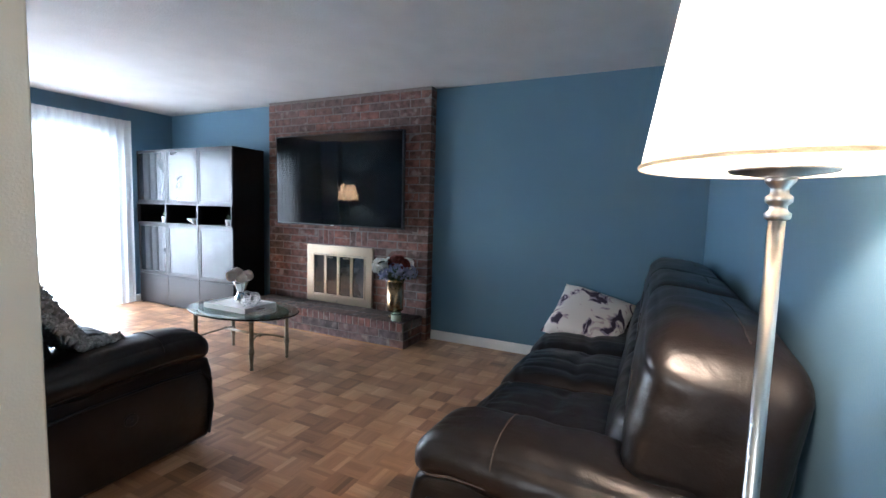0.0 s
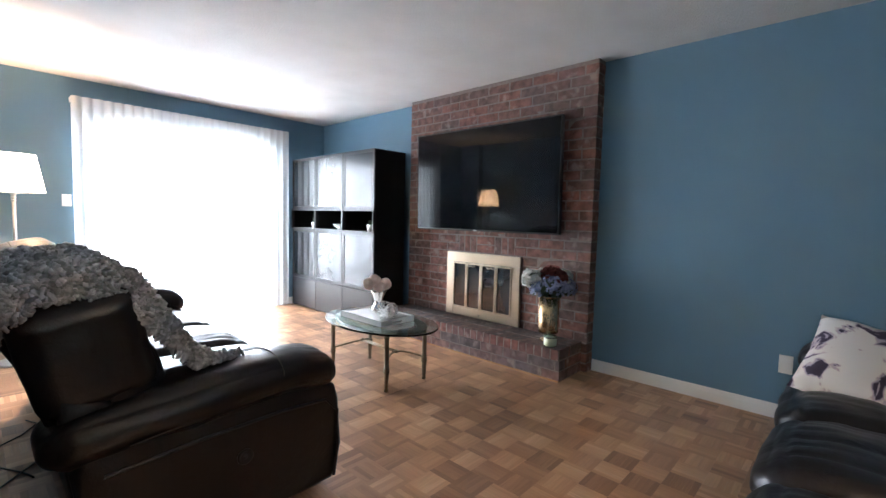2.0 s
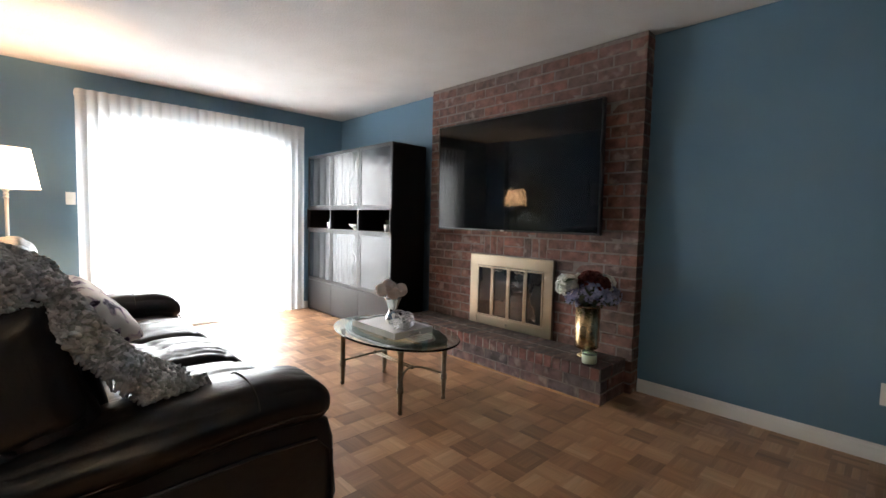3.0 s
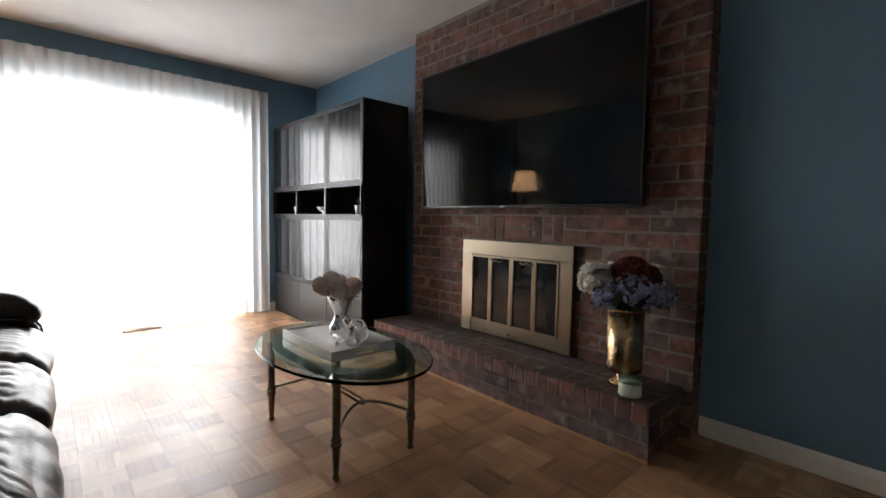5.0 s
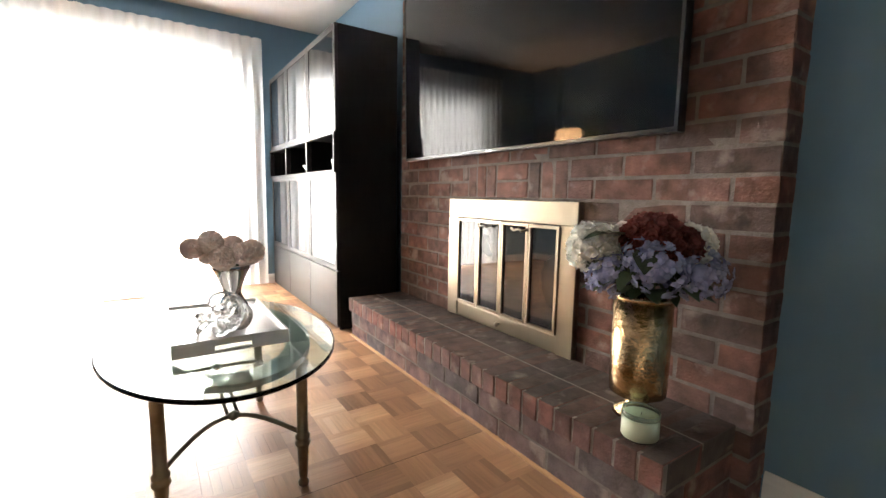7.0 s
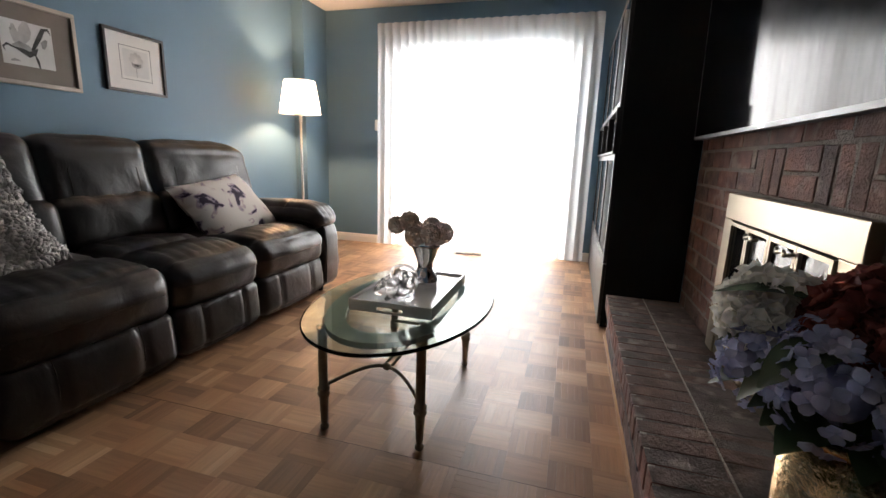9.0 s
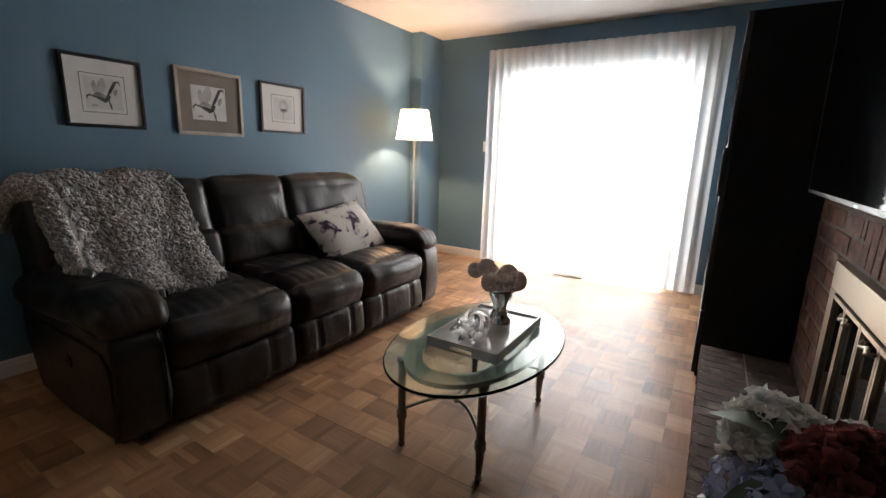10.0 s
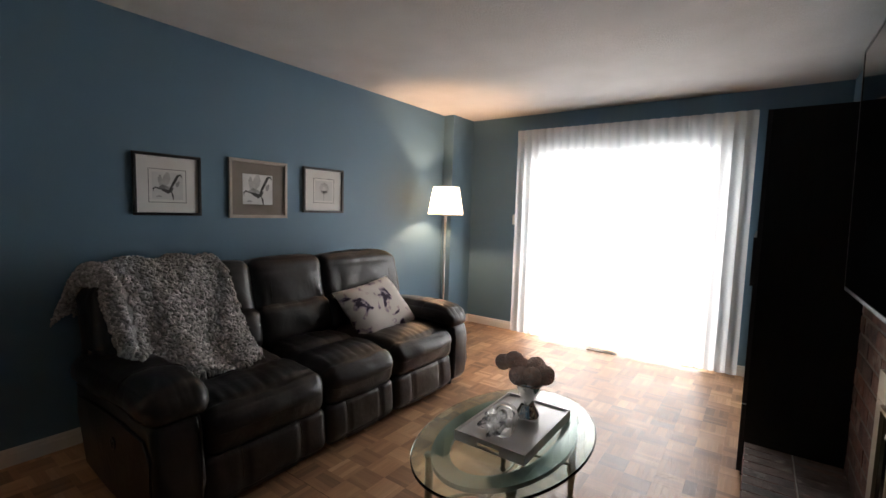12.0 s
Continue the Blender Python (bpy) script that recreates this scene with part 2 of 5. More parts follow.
LEATHER = leather_material()
STITCH = surface("brown_stitching", (0.045, 0.035, 0.029), (0.065, 0.05, 0.041), 40, 0.7)
BLACKWOOD = surface("black_brown_wood", (0.0045, 0.0042, 0.0045), (0.008, 0.0072, 0.007), 6, 0.45, bump=0.1, bump_scale=70, stretch=(6, 6, 1), rough2=0.55, spec=0.22)
GREYLAC = surface("satin_grey_lacquer", (0.024, 0.023, 0.024), (0.03, 0.028, 0.028), 3, 0.36, rough2=0.42, spec=0.26)
DOORGLASS = surface("dark_glass", (0.02, 0.022, 0.025), (0.025, 0.027, 0.03), 3, 0.06, spec=0.4)
FIREGLASS = surface("fire_door_glass", (0.015, 0.015, 0.016), (0.03, 0.03, 0.032), 4, 0.04, spec=0.75)
SCREEN = surface("tv_screen", (0.002, 0.002, 0.0025), (0.003, 0.003, 0.0035), 2, 0.05, spec=0.12)
BLACKPL = surface("black_plastic", (0.006, 0.006, 0.007), (0.01, 0.01, 0.011), 20, 0.3)
BRASS = surface("brushed_brass", (0.37, 0.31, 0.23), (0.42, 0.355, 0.265), 3, 0.3, 1.0, rough2=0.36)
BRASSD = surface("aged_brass", (0.22, 0.185, 0.135), (0.33, 0.285, 0.215), 25, 0.28, 1.0, rough2=0.42)
GOLD = surface("hammered_gold_glass", (0.36, 0.22, 0.1), (0.68, 0.53, 0.33), 14, 0.1, 1.0, bump=0.36, bump_scale=80, rough2=0.25)
CHROME = surface("satin_nickel", (0.5, 0.5, 0.49), (0.58, 0.58, 0.57), 10, 0.29, 1.0, rough2=0.36)
SILVER = surface("silver_mirror_glaze", (0.8, 0.8, 0.8), (0.86, 0.86, 0.86), 6, 0.05, 1.0, rough2=0.1)
GLASS = glassy("clear_glass", (0.78, 0.94, 0.88))
CRYSTAL = glassy("crystal", (1.0, 1.0, 1.0), 0.01, 1.24)
CRYSTAL.node_tree.nodes["Principled BSDF"].inputs["Transmission Weight"].default_value = 0.85
PANE = glassy("window_glass", (1, 1, 1))
SHEER = cloth_sheer("white_sheer", (0.88, 0.865, 0.84), 0.13)
SHADE = cloth_sheer("cream_lampshade", (0.86, 0.78, 0.66), 0.02)
BULB = glow("warm_bulb", (1.0, 0.72, 0.42), 25.0)


# ---- mesh helpers ----
def box(bm, x0, x1, y0, y1, z0, z1, bevel=0.0, seg=2):
    m = Matrix.LocRotScale(((x0 + x1) / 2, (y0 + y1) / 2, (z0 + z1) / 2), None, (x1 - x0, y1 - y0, z1 - z0))
    r = bmesh.ops.create_cube(bm, size=1, matrix=m)
    if bevel:
        es = {e for v in r["verts"] for e in v.link_edges}
        bmesh.ops.bevel(bm, geom=list(es), offset=bevel, segments=seg, profile=0.5, affect="EDGES")
    return bm


def boxes(*rows, bevel=0.0):
    bm = bmesh.new()
    for r in rows:
        box(bm, *r, bevel=bevel)
    return bm


def puff(sx, sy, sz, r=0.06, bulge=0.03, n=10, rough=0.0, seed=0, m=None):
    """A stuffed, rounded block centred on 0, with crowned faces and slight unevenness."""
    bm = bmesh.new()
    bmesh.ops.create_cube(bm, size=2)
    bmesh.ops.subdivide_edges(bm, edges=bm.edges[:], cuts=n, use_grid_fill=True)
    h = Vector((sx / 2, sy / 2, sz / 2))
    r = min(r, h.x, h.y, h.z)
    for v in bm.verts:
        u = v.co.copy()
        p = Vector((u.x * h.x, u.y * h.y, u.z * h.z))
        core = Vector([max(-h[i] + r, min(h[i] - r, p[i])) for i in range(3)])
        d = p - core
        if d.length > 1e-6:
            p = core + d.normalized() * r
        a, b, c = 1 - u.x**2, 1 - u.y**2, 1 - u.z**2
        p.z += bulge * a * b * u.z
        p.y += 0.6 * bulge * a * c * u.y
        p.x += 0.4 * bulge * b * c * u.x
        if rough:
            q = Vector((p.x * 9 + seed * 7.3, p.y * 9, p.z * 9))
            p += (p - core * 0.8).normalized() * noise.noise(q) * rough
        v.co = p
    if m is not None:
        bm.transform(m)
    return bm


def lathe(profile, n=28, m=None):
    """A turned body from (radius, height) pairs."""
    bm = bmesh.new()
    rings = [[bm.verts.new((r * math.cos(2 * math.pi * k / n), r * math.sin(2 * math.pi * k / n), z)) for k in range(n)] for r, z in profile]
    for a, b in zip(rings, rings[1:]):
        for k in range(n):
            bm.faces.new((a[k], a[(k + 1) % n], b[(k + 1) % n], b[k]))
    if profile[0][0] > 1e-4:
        bm.faces.new(rings[0][::-1])
    if profile[-1][0] > 1e-4:
        bm.faces.new(rings[-1])
    bmesh.ops.remove_doubles(bm, verts=bm.verts[:], dist=1e-5)
    if m is not None:
        bm.transform(m)
    return bm


def tube(pts, r, n=8, bm=None, closed=False):
    """A round bar along a line of points; r is one radius or one a point."""
    bm = bm or bmesh.new()
    pts = [Vector(p) for p in pts]
    rings = []
    for i, p in enumerate(pts):
        a = pts[i - 1] if (i or closed) else p
        b = pts[(i + 1) % len(pts)] if (i + 1 < len(pts) or closed) else p
        d = (b - a).normalized()
        s = d.cross(Vector((0, 0, 1)))
        s = s.normalized() if s.length > 1e-3 else Vector((1, 0, 0))
        w = d.cross(s)
        q = r[i] if isinstance(r, (list, tuple)) else r
        rings.append([bm.verts.new(p + q * (math.cos(2 * math.pi * k / n) * s + math.sin(2 * math.pi * k / n) * w)) for k in range(n)])
    pairs = list(zip(rings, rings[1:])) + ([(rings[-1], rings[0])] if closed else [])
    for a, b in pairs:
        for k in range(n):
            bm.faces.new((a[k], a[(k + 1) % n], b[(k + 1) % n], b[k]))
    if not closed:
        bm.faces.new(rings[0][::-1]), bm.faces.new(rings[-1])
    return bm


def extrude_x(poly, x0, x1, bevel=0.0):
    """A (y, z) outline drawn out from x0 to x1."""
    bm = bmesh.new()
    a = [bm.verts.new((x0, y, z)) for y, z in poly]
    b = [bm.verts.new((x1, y, z)) for y, z in poly]
    caps = [bm.faces.new(a), bm.faces.new(b[::-1])]
    for k in range(len(poly)):
        bm.faces.new((a[k], b[k], b[(k + 1) % len(poly)], a[(k + 1) % len(poly)]))
    if bevel:
        es = {e for f in caps for e in f.edges}
        bmesh.ops.bevel(bm, geom=list(es), offset=bevel, segments=3, profile=0.5, affect="EDGES")
    bmesh.ops.recalc_face_normals(bm, faces=bm.faces[:])
    return bm


def mesh_of(name, bm, material, smooth=False):
    me = bpy.data.meshes.new(name)
    bmesh.ops.recalc_face_normals(bm, faces=bm.faces[:])
    bm.to_mesh(me)
    bm.free()
    me.materials.append(material)
    if smooth:
        me.shade_smooth()
    return me


def part(name, bm, material, parent=None, label="", smooth=False):
    ob = new(name, mesh_of(name, bm, material, smooth))
    if parent is not None:
        ob.parent = parent
    return tagged(ob, label)


def thing(name, label, category, group="", kind=""):
    ob = new(name)
    ob.empty_display_size = 0.1
    return tagged(ob, label, category, group, kind)


def setting(name, bm, material, label, category):
    return tagged(part(name, bm, material), label, category, "", "structure")


# ---- plan ----
W, E, N, S, H = -5.592, 0.755, 4.445, 0.915, 2.45
BACK = -1.7
DOOR_Y0, DOOR_Y1, DOOR_Z = 1.87, 3.63, 2.01
CH_X0, CH_X1, CH_Y = -3.665, -1.565, 4.335
JAMB = -0.57

# ---- the room's shell ----
setting("floor", boxes((W - 0.15, E + 0.15, S - 0.16, N + 0.15, -0.12, -0.006), (JAMB - 0.3, E + 0.15, BACK - 0.15, S - 0.16, -0.12, -0.006)), GROUT, "worn honey oak parquet floor laid in basket-weave squares", "floor")
setting("ceiling", boxes((W - 0.15, E + 0.15, S - 0.16, N + 0.15, H, H + 0.15), (JAMB - 0.3, E + 0.15, BACK - 0.15, S - 0.16, H, H + 0.15)), CEIL, "white textured plaster ceiling", "ceiling")
setting("wall_north", boxes((W - 0.15, E + 0.15, N, N + 0.15, -0.1, H)), BLUE, "blue-grey painted wall behind the brick chimney", "wall")
setting("wall_east", boxes((E, E + 0.15, BACK - 0.15, N, -0.1, H)), BLUE, "blue-grey painted wall behind the leather sofa", "wall")
setting("wall_south", boxes((W - 0.15, JAMB - 0.08, S - 0.16, S, -0.1, H), (W, -5.17, S, 1.045, 0, H)), BLUE, "blue-grey painted wall with three framed prints", "wall")
setting("wall_west", boxes((W - 0.15, W, S, DOOR_Y0, -0.1, H), (W - 0.15, W, DOOR_Y1, N, -0.1, H), (W - 0.15, W, DOOR_Y0, DOOR_Y1, DOOR_Z, H)), BLUE, "blue-grey painted wall round a patio door", "wall")
setting("doorway_trim", boxes((JAMB - 0.08, JAMB, S - 0.2, 0.96, 0, H), bevel=0.004), CREAM, "cream painted end of the wall at the doorway", "trim")
setting("wall_hall_west", boxes((JAMB - 0.3, JAMB - 0.15, BACK, S - 0.16, -0.1, H)), CREAM, "plain cream hall wall", "wall")
# Opening for the added window, out of view.
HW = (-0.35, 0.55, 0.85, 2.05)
setting("wall_hall_south", boxes((JAMB - 0.3, HW[0], BACK - 0.15, BACK, -0.1, H), (HW[1], E, BACK - 0.15, BACK, -0.1, H), (HW[0], HW[1], BACK - 0.15, BACK, -0.1, HW[2]), (HW[0], HW[1], BACK - 0.15, BACK, HW[3], H)), CREAM, "plain cream hall wall with an added, unseen window", "wall")


def skirting(name, x0, y0, x1, y1, nx, ny):
    """A baseboard with a rounded top and a stepped foot along a wall; (nx, ny) points into the room."""
    bm = bmesh.new()
    prof = [(0, 0), (0.014, 0), (0.014, 0.06), (0.011, 0.068), (0.011, 0.08), (0.006, 0.09), (0, 0.09)]
    ends = [[bm.verts.new((x + nx * d, y + ny * d, z)) for d, z in prof] for x, y in ((x0, y0), (x1, y1))]
    for k in range(len(prof)):
        j = (k + 1) % len(prof)
        bm.faces.new((ends[0][k], ends[0][j], ends[1][j], ends[1][k]))
    bm.faces.new(ends[0]), bm.faces.new(ends[1][::-1])
    setting(name, bm, WHITE, "white painted wooden baseboard", "baseboard")


skirting("baseboard_1", CH_X1 + 0.005, N, E, N, 0, -1)
skirting("baseboard_2", W, N, CH_X0 - 0.005, N, 0, -1)
skirting("baseboard_3", -5.156, S, JAMB - 0.08, S, 0, 1)
skirting("baseboard_4", W, 1.045, -5.17, 1.045, 0, 1)
skirting("baseboard_5", W, 1.059, W, DOOR_Y0 - 0.06, 1, 0)
skirting("baseboard_6", W, DOOR_Y1 + 0.06, W, N - 0.014, 1, 0)
skirting("baseboard_7", E, BACK, E, N - 0.014, -1, 0)
skirting("baseboard_8", -5.17, S + 0.014, -5.17, 1.059, 1, 0)

# Unseen window, added only to let the hall fill in.
added_window = tagged(thing("added_hall_window", "unseen white framed window added for the hall fill light", "window"), kind="structure")
part("frame", boxes((HW[0], HW[0] + 0.05, BACK - 0.13, BACK - 0.11, HW[2], HW[3]), (HW[1] - 0.05, HW[1], BACK - 0.13, BACK - 0.11, HW[2], HW[3]), (HW[0] + 0.05, HW[1] - 0.05, BACK - 0.13, BACK - 0.11, HW[3] - 0.05, HW[3]), (HW[0] + 0.05, HW[1] - 0.05, BACK - 0.13, BACK - 0.11, HW[2], HW[2] + 0.05)), WHITE, added_window)
part("sill", boxes((HW[0], HW[1], BACK - 0.1, BACK + 0.03, HW[2] - 0.02, HW[2] + 0.003), bevel=0.004), WHITE, added_window)
p = part("pane", boxes((HW[0] + 0.05, HW[1] - 0.05, BACK - 0.123, BACK - 0.118, HW[2] + 0.05, HW[3] - 0.05)), PANE, added_window)
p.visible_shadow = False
# patio door
door = tagged(thing("patio_door", "white framed sliding glass patio door behind sheers", "door"), kind="structure")
x0, x1 = W - 0.12, W - 0.05
part("frame", boxes((x0, x1, DOOR_Y0, DOOR_Y0 + 0.05, 0, DOOR_Z), (x0, x1, DOOR_Y1 - 0.05, DOOR_Y1, 0, DOOR_Z), (x0, x1, DOOR_Y0 + 0.05, DOOR_Y1 - 0.05, DOOR_Z - 0.05, DOOR_Z), (x0, x1, DOOR_Y0 + 0.05, DOOR_Y1 - 0.05, 0.0, 0.06)), WHITE, door)
part("mullion", boxes((x0 + 0.01, x1 - 0.01, 2.70, 2.78, 0.06, DOOR_Z - 0.05), bevel=0.004), WHITE, door)
for a, b in ((DOOR_Y0 + 0.05, 2.70), (2.78, DOOR_Y1 - 0.05)):
    p = part("pane", boxes((x0 + 0.03, x0 + 0.036, a, b, 0.06, DOOR_Z - 0.05)), PANE, door)
    p.visible_shadow = False
setting("ground", boxes((-400, W - 0.15, -400, 400, -0.3, -0.14)), surface("pale_patio_stone", (0.4, 0.39, 0.37), (0.5, 0.49, 0.46), 1.5, 0.9), "pale stone patio outside the glass door", "ground")
# ---- sheer vertical blind ----
CU_X, CU_Y0, CU_Y1, CU_Z = -5.485, 1.695, 3.866, 2.265
blind = thing("sheer_curtain", "white sheer vertical curtain drawn over the patio door", "curtain")
VANES = 26
pitch_y = (CU_Y1 - CU_Y0) / VANES
bm = bmesh.new()
steps = 8
cols = []
for k in range(steps + 1):
    f = k / steps
    dx = 0.026 * math.sin(math.pi * f) ** 1.2 - 0.012
    cols.append([bm.verts.new((dx + 0.004 * math.sin(5 * z) * math.sin(math.pi * f), f * pitch_y * 1.03, z)) for z in [0.025 + i * (CU_Z - 0.045) / 14 for i in range(15)]])
for a, b in zip(cols, cols[1:]):
    for i in range(14):
        bm.faces.new((a[i], b[i], b[i + 1], a[i + 1]))
vane_mesh = mesh_of("vane", bm, SHEER, True)
for k in range(VANES):
    v = new("vane", vane_mesh)
    v.parent = blind
    v.location = (CU_X, CU_Y0 + k * pitch_y, 0)
bm = bmesh.new()
rows_b, rows_t = [], []
for k in range(VANES * 8 + 1):
    f = k / 8
    dx = 0.03 * abs(math.sin(math.pi * f)) ** 1.2 - 0.006
    y = CU_Y0 + f * pitch_y
    rows_b.append(bm.verts.new((CU_X + dx, y, CU_Z - 0.11)))
    rows_t.append(bm.verts.new((CU_X + dx, y, CU_Z)))
for k in range(VANES * 8):
    bm.faces.new((rows_b[k], rows_b[k + 1], rows_t[k + 1], rows_t[k]))
part("pleated_heading", bm, SHEER, blind, smooth=True)
part("headrail", boxes((W, CU_X - 0.02, CU_Y0, CU_Y1, CU_Z - 0.05, CU_Z - 0.005), bevel=0.003), WHITE, blind)


# ---- reclining sofa ----
def fold(x, k, seed):
    """Uneven gathers along a seam: 0 on the crests, 1 in the creases."""
    w = k * x + 1.3 * noise.noise(Vector((x * 6, seed * 3.1, 0.5)))
    return (1 - abs(math.sin(w))) ** 2.5


def bell(d, w):
    return math.exp(-(d / w) ** 2)


def seat_shape(w, seed):
    """A seat pad: welted front edge, gathers running back from it, a valley half-way."""
    bm = puff(w, 0.66, 0.235, 0.08, 0.03, 46, 0.008, seed)
    for v in bm.verts:
        x, y, z = v.co
        if z < 0.015:
            continue
        u = 2 * x / w
        welt = 0.272 - 0.045 * u * u
        edge = max(0.0, 1 - u**6)
        behind = welt - y
        d = 0.009 * bell(behind, 0.011) * min(1, edge * 2)
        if behind > 0:
            gather = math.exp(-behind / 0.1) * (1 - math.exp(-behind / 0.012))
            d += edge * (0.012 * gather * fold(x, 52, seed) + 0.0045 * fold(x, 19, seed + 5) * min(1, behind / 0.12))
            d += edge * 0.016 * bell(behind - 0.27 - 0.02 * u * u, 0.035)
            d -= 0.010 * bell(behind - 0.1, 0.09) * edge
        v.co.z -= d
        if y > welt:
            v.co.y += 0.010 * edge * bell(z - 0.03, 0.05)
    return bm


def back_shape(w, deep, tall, seed, sides):
    """A head cushion: plump roll on top, gathers above its foot, two short darts."""
    bm = puff(w, deep, tall, 0.068, 0.024, 34, 0.007, seed)
    for v in bm.verts:
        x, y, z = v.co
        u = 2 * x / w
        if y > 0:
            up = z + tall / 2
            edge = max(0.0, 1 - u**6)
            d = edge * 0.008 * math.exp(-up / 0.09) * fold(x, 44, seed)
            for q in (-0.32, 0.32):
                d += 0.010 * bell(x - q * w, 0.010) * max(0.0, 1 - up / 0.26)
            d += 0.006 * edge * bell(up - 0.33, 0.02)
            v.co.y -= d
        if sides and u * sides > 0 and z > 0:
            v.co.z -= 0.075 * abs(u) ** 5 * (z / (tall / 2))
    return bm


def sofa(name, label, place, stretch=1.0, deep=0.0, lean=0.0, low=0.0):
    """Three-seat recliner, its length along x, its front towards +y, centred on the floor."""
    so = thing(name, label, "sofa", "leather sofas")
    L, hl = 2.25, 1.125
    part("base", boxes((-hl + 0.1, hl - 0.1, -0.34, 0.36, 0.05, 0.3), bevel=0.02), LEATHER, so)
    rear = -0.44 - 0.8 * deep - 1.25 * lean
    part("back_shell", extrude_x([(-0.25, 0.06), (-0.12, 0.06), (-0.24 - lean, 0.8), (-0.34 - lean, 0.9), (rear, 0.9), (rear - 0.02, 0.8), (-0.44 - 0.8 * deep, 0.55)], -hl + 0.13, hl - 0.13, 0.03), LEATHER, so, "upholstered outer back", True)
    part("back_panel", extrude_x([(-0.33, 0.06), (-0.15, 0.06), (-0.28, 0.5), (-0.33, 0.62), (-0.46, 0.66), (-0.455, 0.52), (-0.43, 0.3)], -hl + 0.03, hl - 0.03, 0.025), LEATHER, so, "outer rear panel", True)
    for k in (-1, 0, 1):
        seat_w = 0.545 if k == 0 else (L - 0.4 - 0.545) / 2
        cx = k * (0.545 + (L - 0.4 - 0.545) / 2) / 2
        bm = seat_shape(seat_w + 0.002, k + 2)
        bm.transform(pose(cx, 0.15, 0.378, -3))
        s = part("seat_cushion", bm, LEATHER, so, "", True)
        part("welt", tube([pose(cx, 0.15, 0.378, -3) @ Vector((seat_w * 0.46 * u, 0.276 - 0.045 * u * u, 0.101 - 0.022 * u * u - 0.02 * u**6)) for u in [i / 10 - 1 for i in range(21)]], 0.0032, 6), STITCH, s)
        bm = puff(seat_w - 0.008, 0.1, 0.235, 0.045, 0.02, 26, 0.005, k + 9)
        for v in bm.verts:
            if v.co.y > 0:
                g = sum(bell(v.co.x - q * seat_w, 0.011) for q in (-0.24, 0.24))
                top = max(0.0, v.co.z / 0.1175)
                v.co.y -= 0.012 * g + 0.006 * top**2 * fold(v.co.x, 40, k + 3)
        bm.transform(pose(cx, 0.425, 0.165, 5))
        f = part("footrest_panel", bm, LEATHER, so, "", True)
        for sx in (-0.24, 0.24):
            part("seam", tube([(cx + sx * seat_w + 0.006, 0.482 - 0.02 * abs(2 * g - 1) ** 2, 0.07 + 0.2 * g) for g in [i / 6 for i in range(7)]], 0.0018, 5), STITCH, f)
        bm = puff(seat_w + 0.03, 0.24, 0.27, 0.062, 0.022, 26, 0.007, k + 20)
        for v in bm.verts:
            if v.co.y > 0.03:
                v.co.y -= 0.008 * fold(v.co.x, 30, k + 14) * max(0.0, abs(v.co.z) / 0.125) ** 2
        bm.transform(pose(cx, -0.195 - 0.75 * lean, 0.585, 12))
        part("lumbar_cushion", bm, LEATHER, so, "", True)
        hx, hw = cx + 0.078 * k, seat_w + 0.156 * abs(k)
        m = pose(hx, -0.295 - 0.5 * deep - lean, 0.805 - low, 13 - 100 * deep)
        bm = back_shape(hw + 0.016, 0.31 + deep, 0.42, k + 30, k)
        bm.transform(m)
        u = part("head_cushion", bm, LEATHER, so, "", True)
        dy = (0.31 + deep) / 2
        for sx in (-0.32, 0.32):
            part("seam", tube([m @ Vector((sx * hw, dy + 0.004 + 0.012 * g, -0.13 + 0.17 * g)) for g in [i / 8 for i in range(9)]], 0.0016, 5), STITCH, u)
        part("seam", tube([m @ Vector((hw * (f - 0.5) * 0.8, -0.04, 0.212 + 0.024 * math.sin(math.pi * f))) for f in [i / 10 for i in range(11)]], 0.0022, 5), STITCH, u)
    for sgn in (-1, 1):
        xo, xi = sgn * hl, sgn * (hl - 0.2)
        xs = sorted((xo, xi))
        side = [(0.0, 0.05), (0.44, 0.05), (0.468, 0.09), (0.475, 0.2), (0.475, 0.4), (0.455, 0.47), (0.4, 0.51), (-0.1, 0.5), (-0.36, 0.5), (-0.42, 0.48), (-0.44, 0.43), (-0.42, 0.3), (-0.34, 0.05)]
        a = part("arm_panel", extrude_x(side, xs[0], xs[1], 0.03), LEATHER, so, "", True)
        pad = puff(0.285, 0.95, 0.15, 0.07, 0.03, 38, 0.008, 40 + sgn)
        for v in pad.verts:
            x, y, z = v.co
            t_ = (y + 0.475) / 0.95
            tip = max(0.0, t_ - 0.62) / 0.38
            if z > -0.03:
                rim = max(0.0, (abs(x) / 0.1425) - 0.45) / 0.55
                v.co.z -= 0.007 * rim * tip * fold(y, 58, sgn + 2) + 0.005 * tip**3 * fold(x, 60, sgn + 4)
                v.co.z -= 0.006 * bell(y - 0.215, 0.009)
            v.co.z += -0.05 * (1 - t_) ** 2 - 0.06 * max(0, t_ - 0.8) ** 2 * 12
            v.co.x *= 0.92 + 0.08 * math.sin(math.pi * min(1, max(0, t_)))
        pad.transform(pose(sgn * (hl - 0.115), -0.015, 0.555))
        ap = part("arm_pad", pad, LEATHER, so, "", True)
        cx = sgn * (hl - 0.115)
        part("seam", tube([(cx + 0.143 * math.cos(g), 0.2, 0.55 + 0.1 * math.sin(g) ** 0.6) for g in [math.pi * i / 14 for i in range(15)]], 0.0025, 5), STITCH, ap)
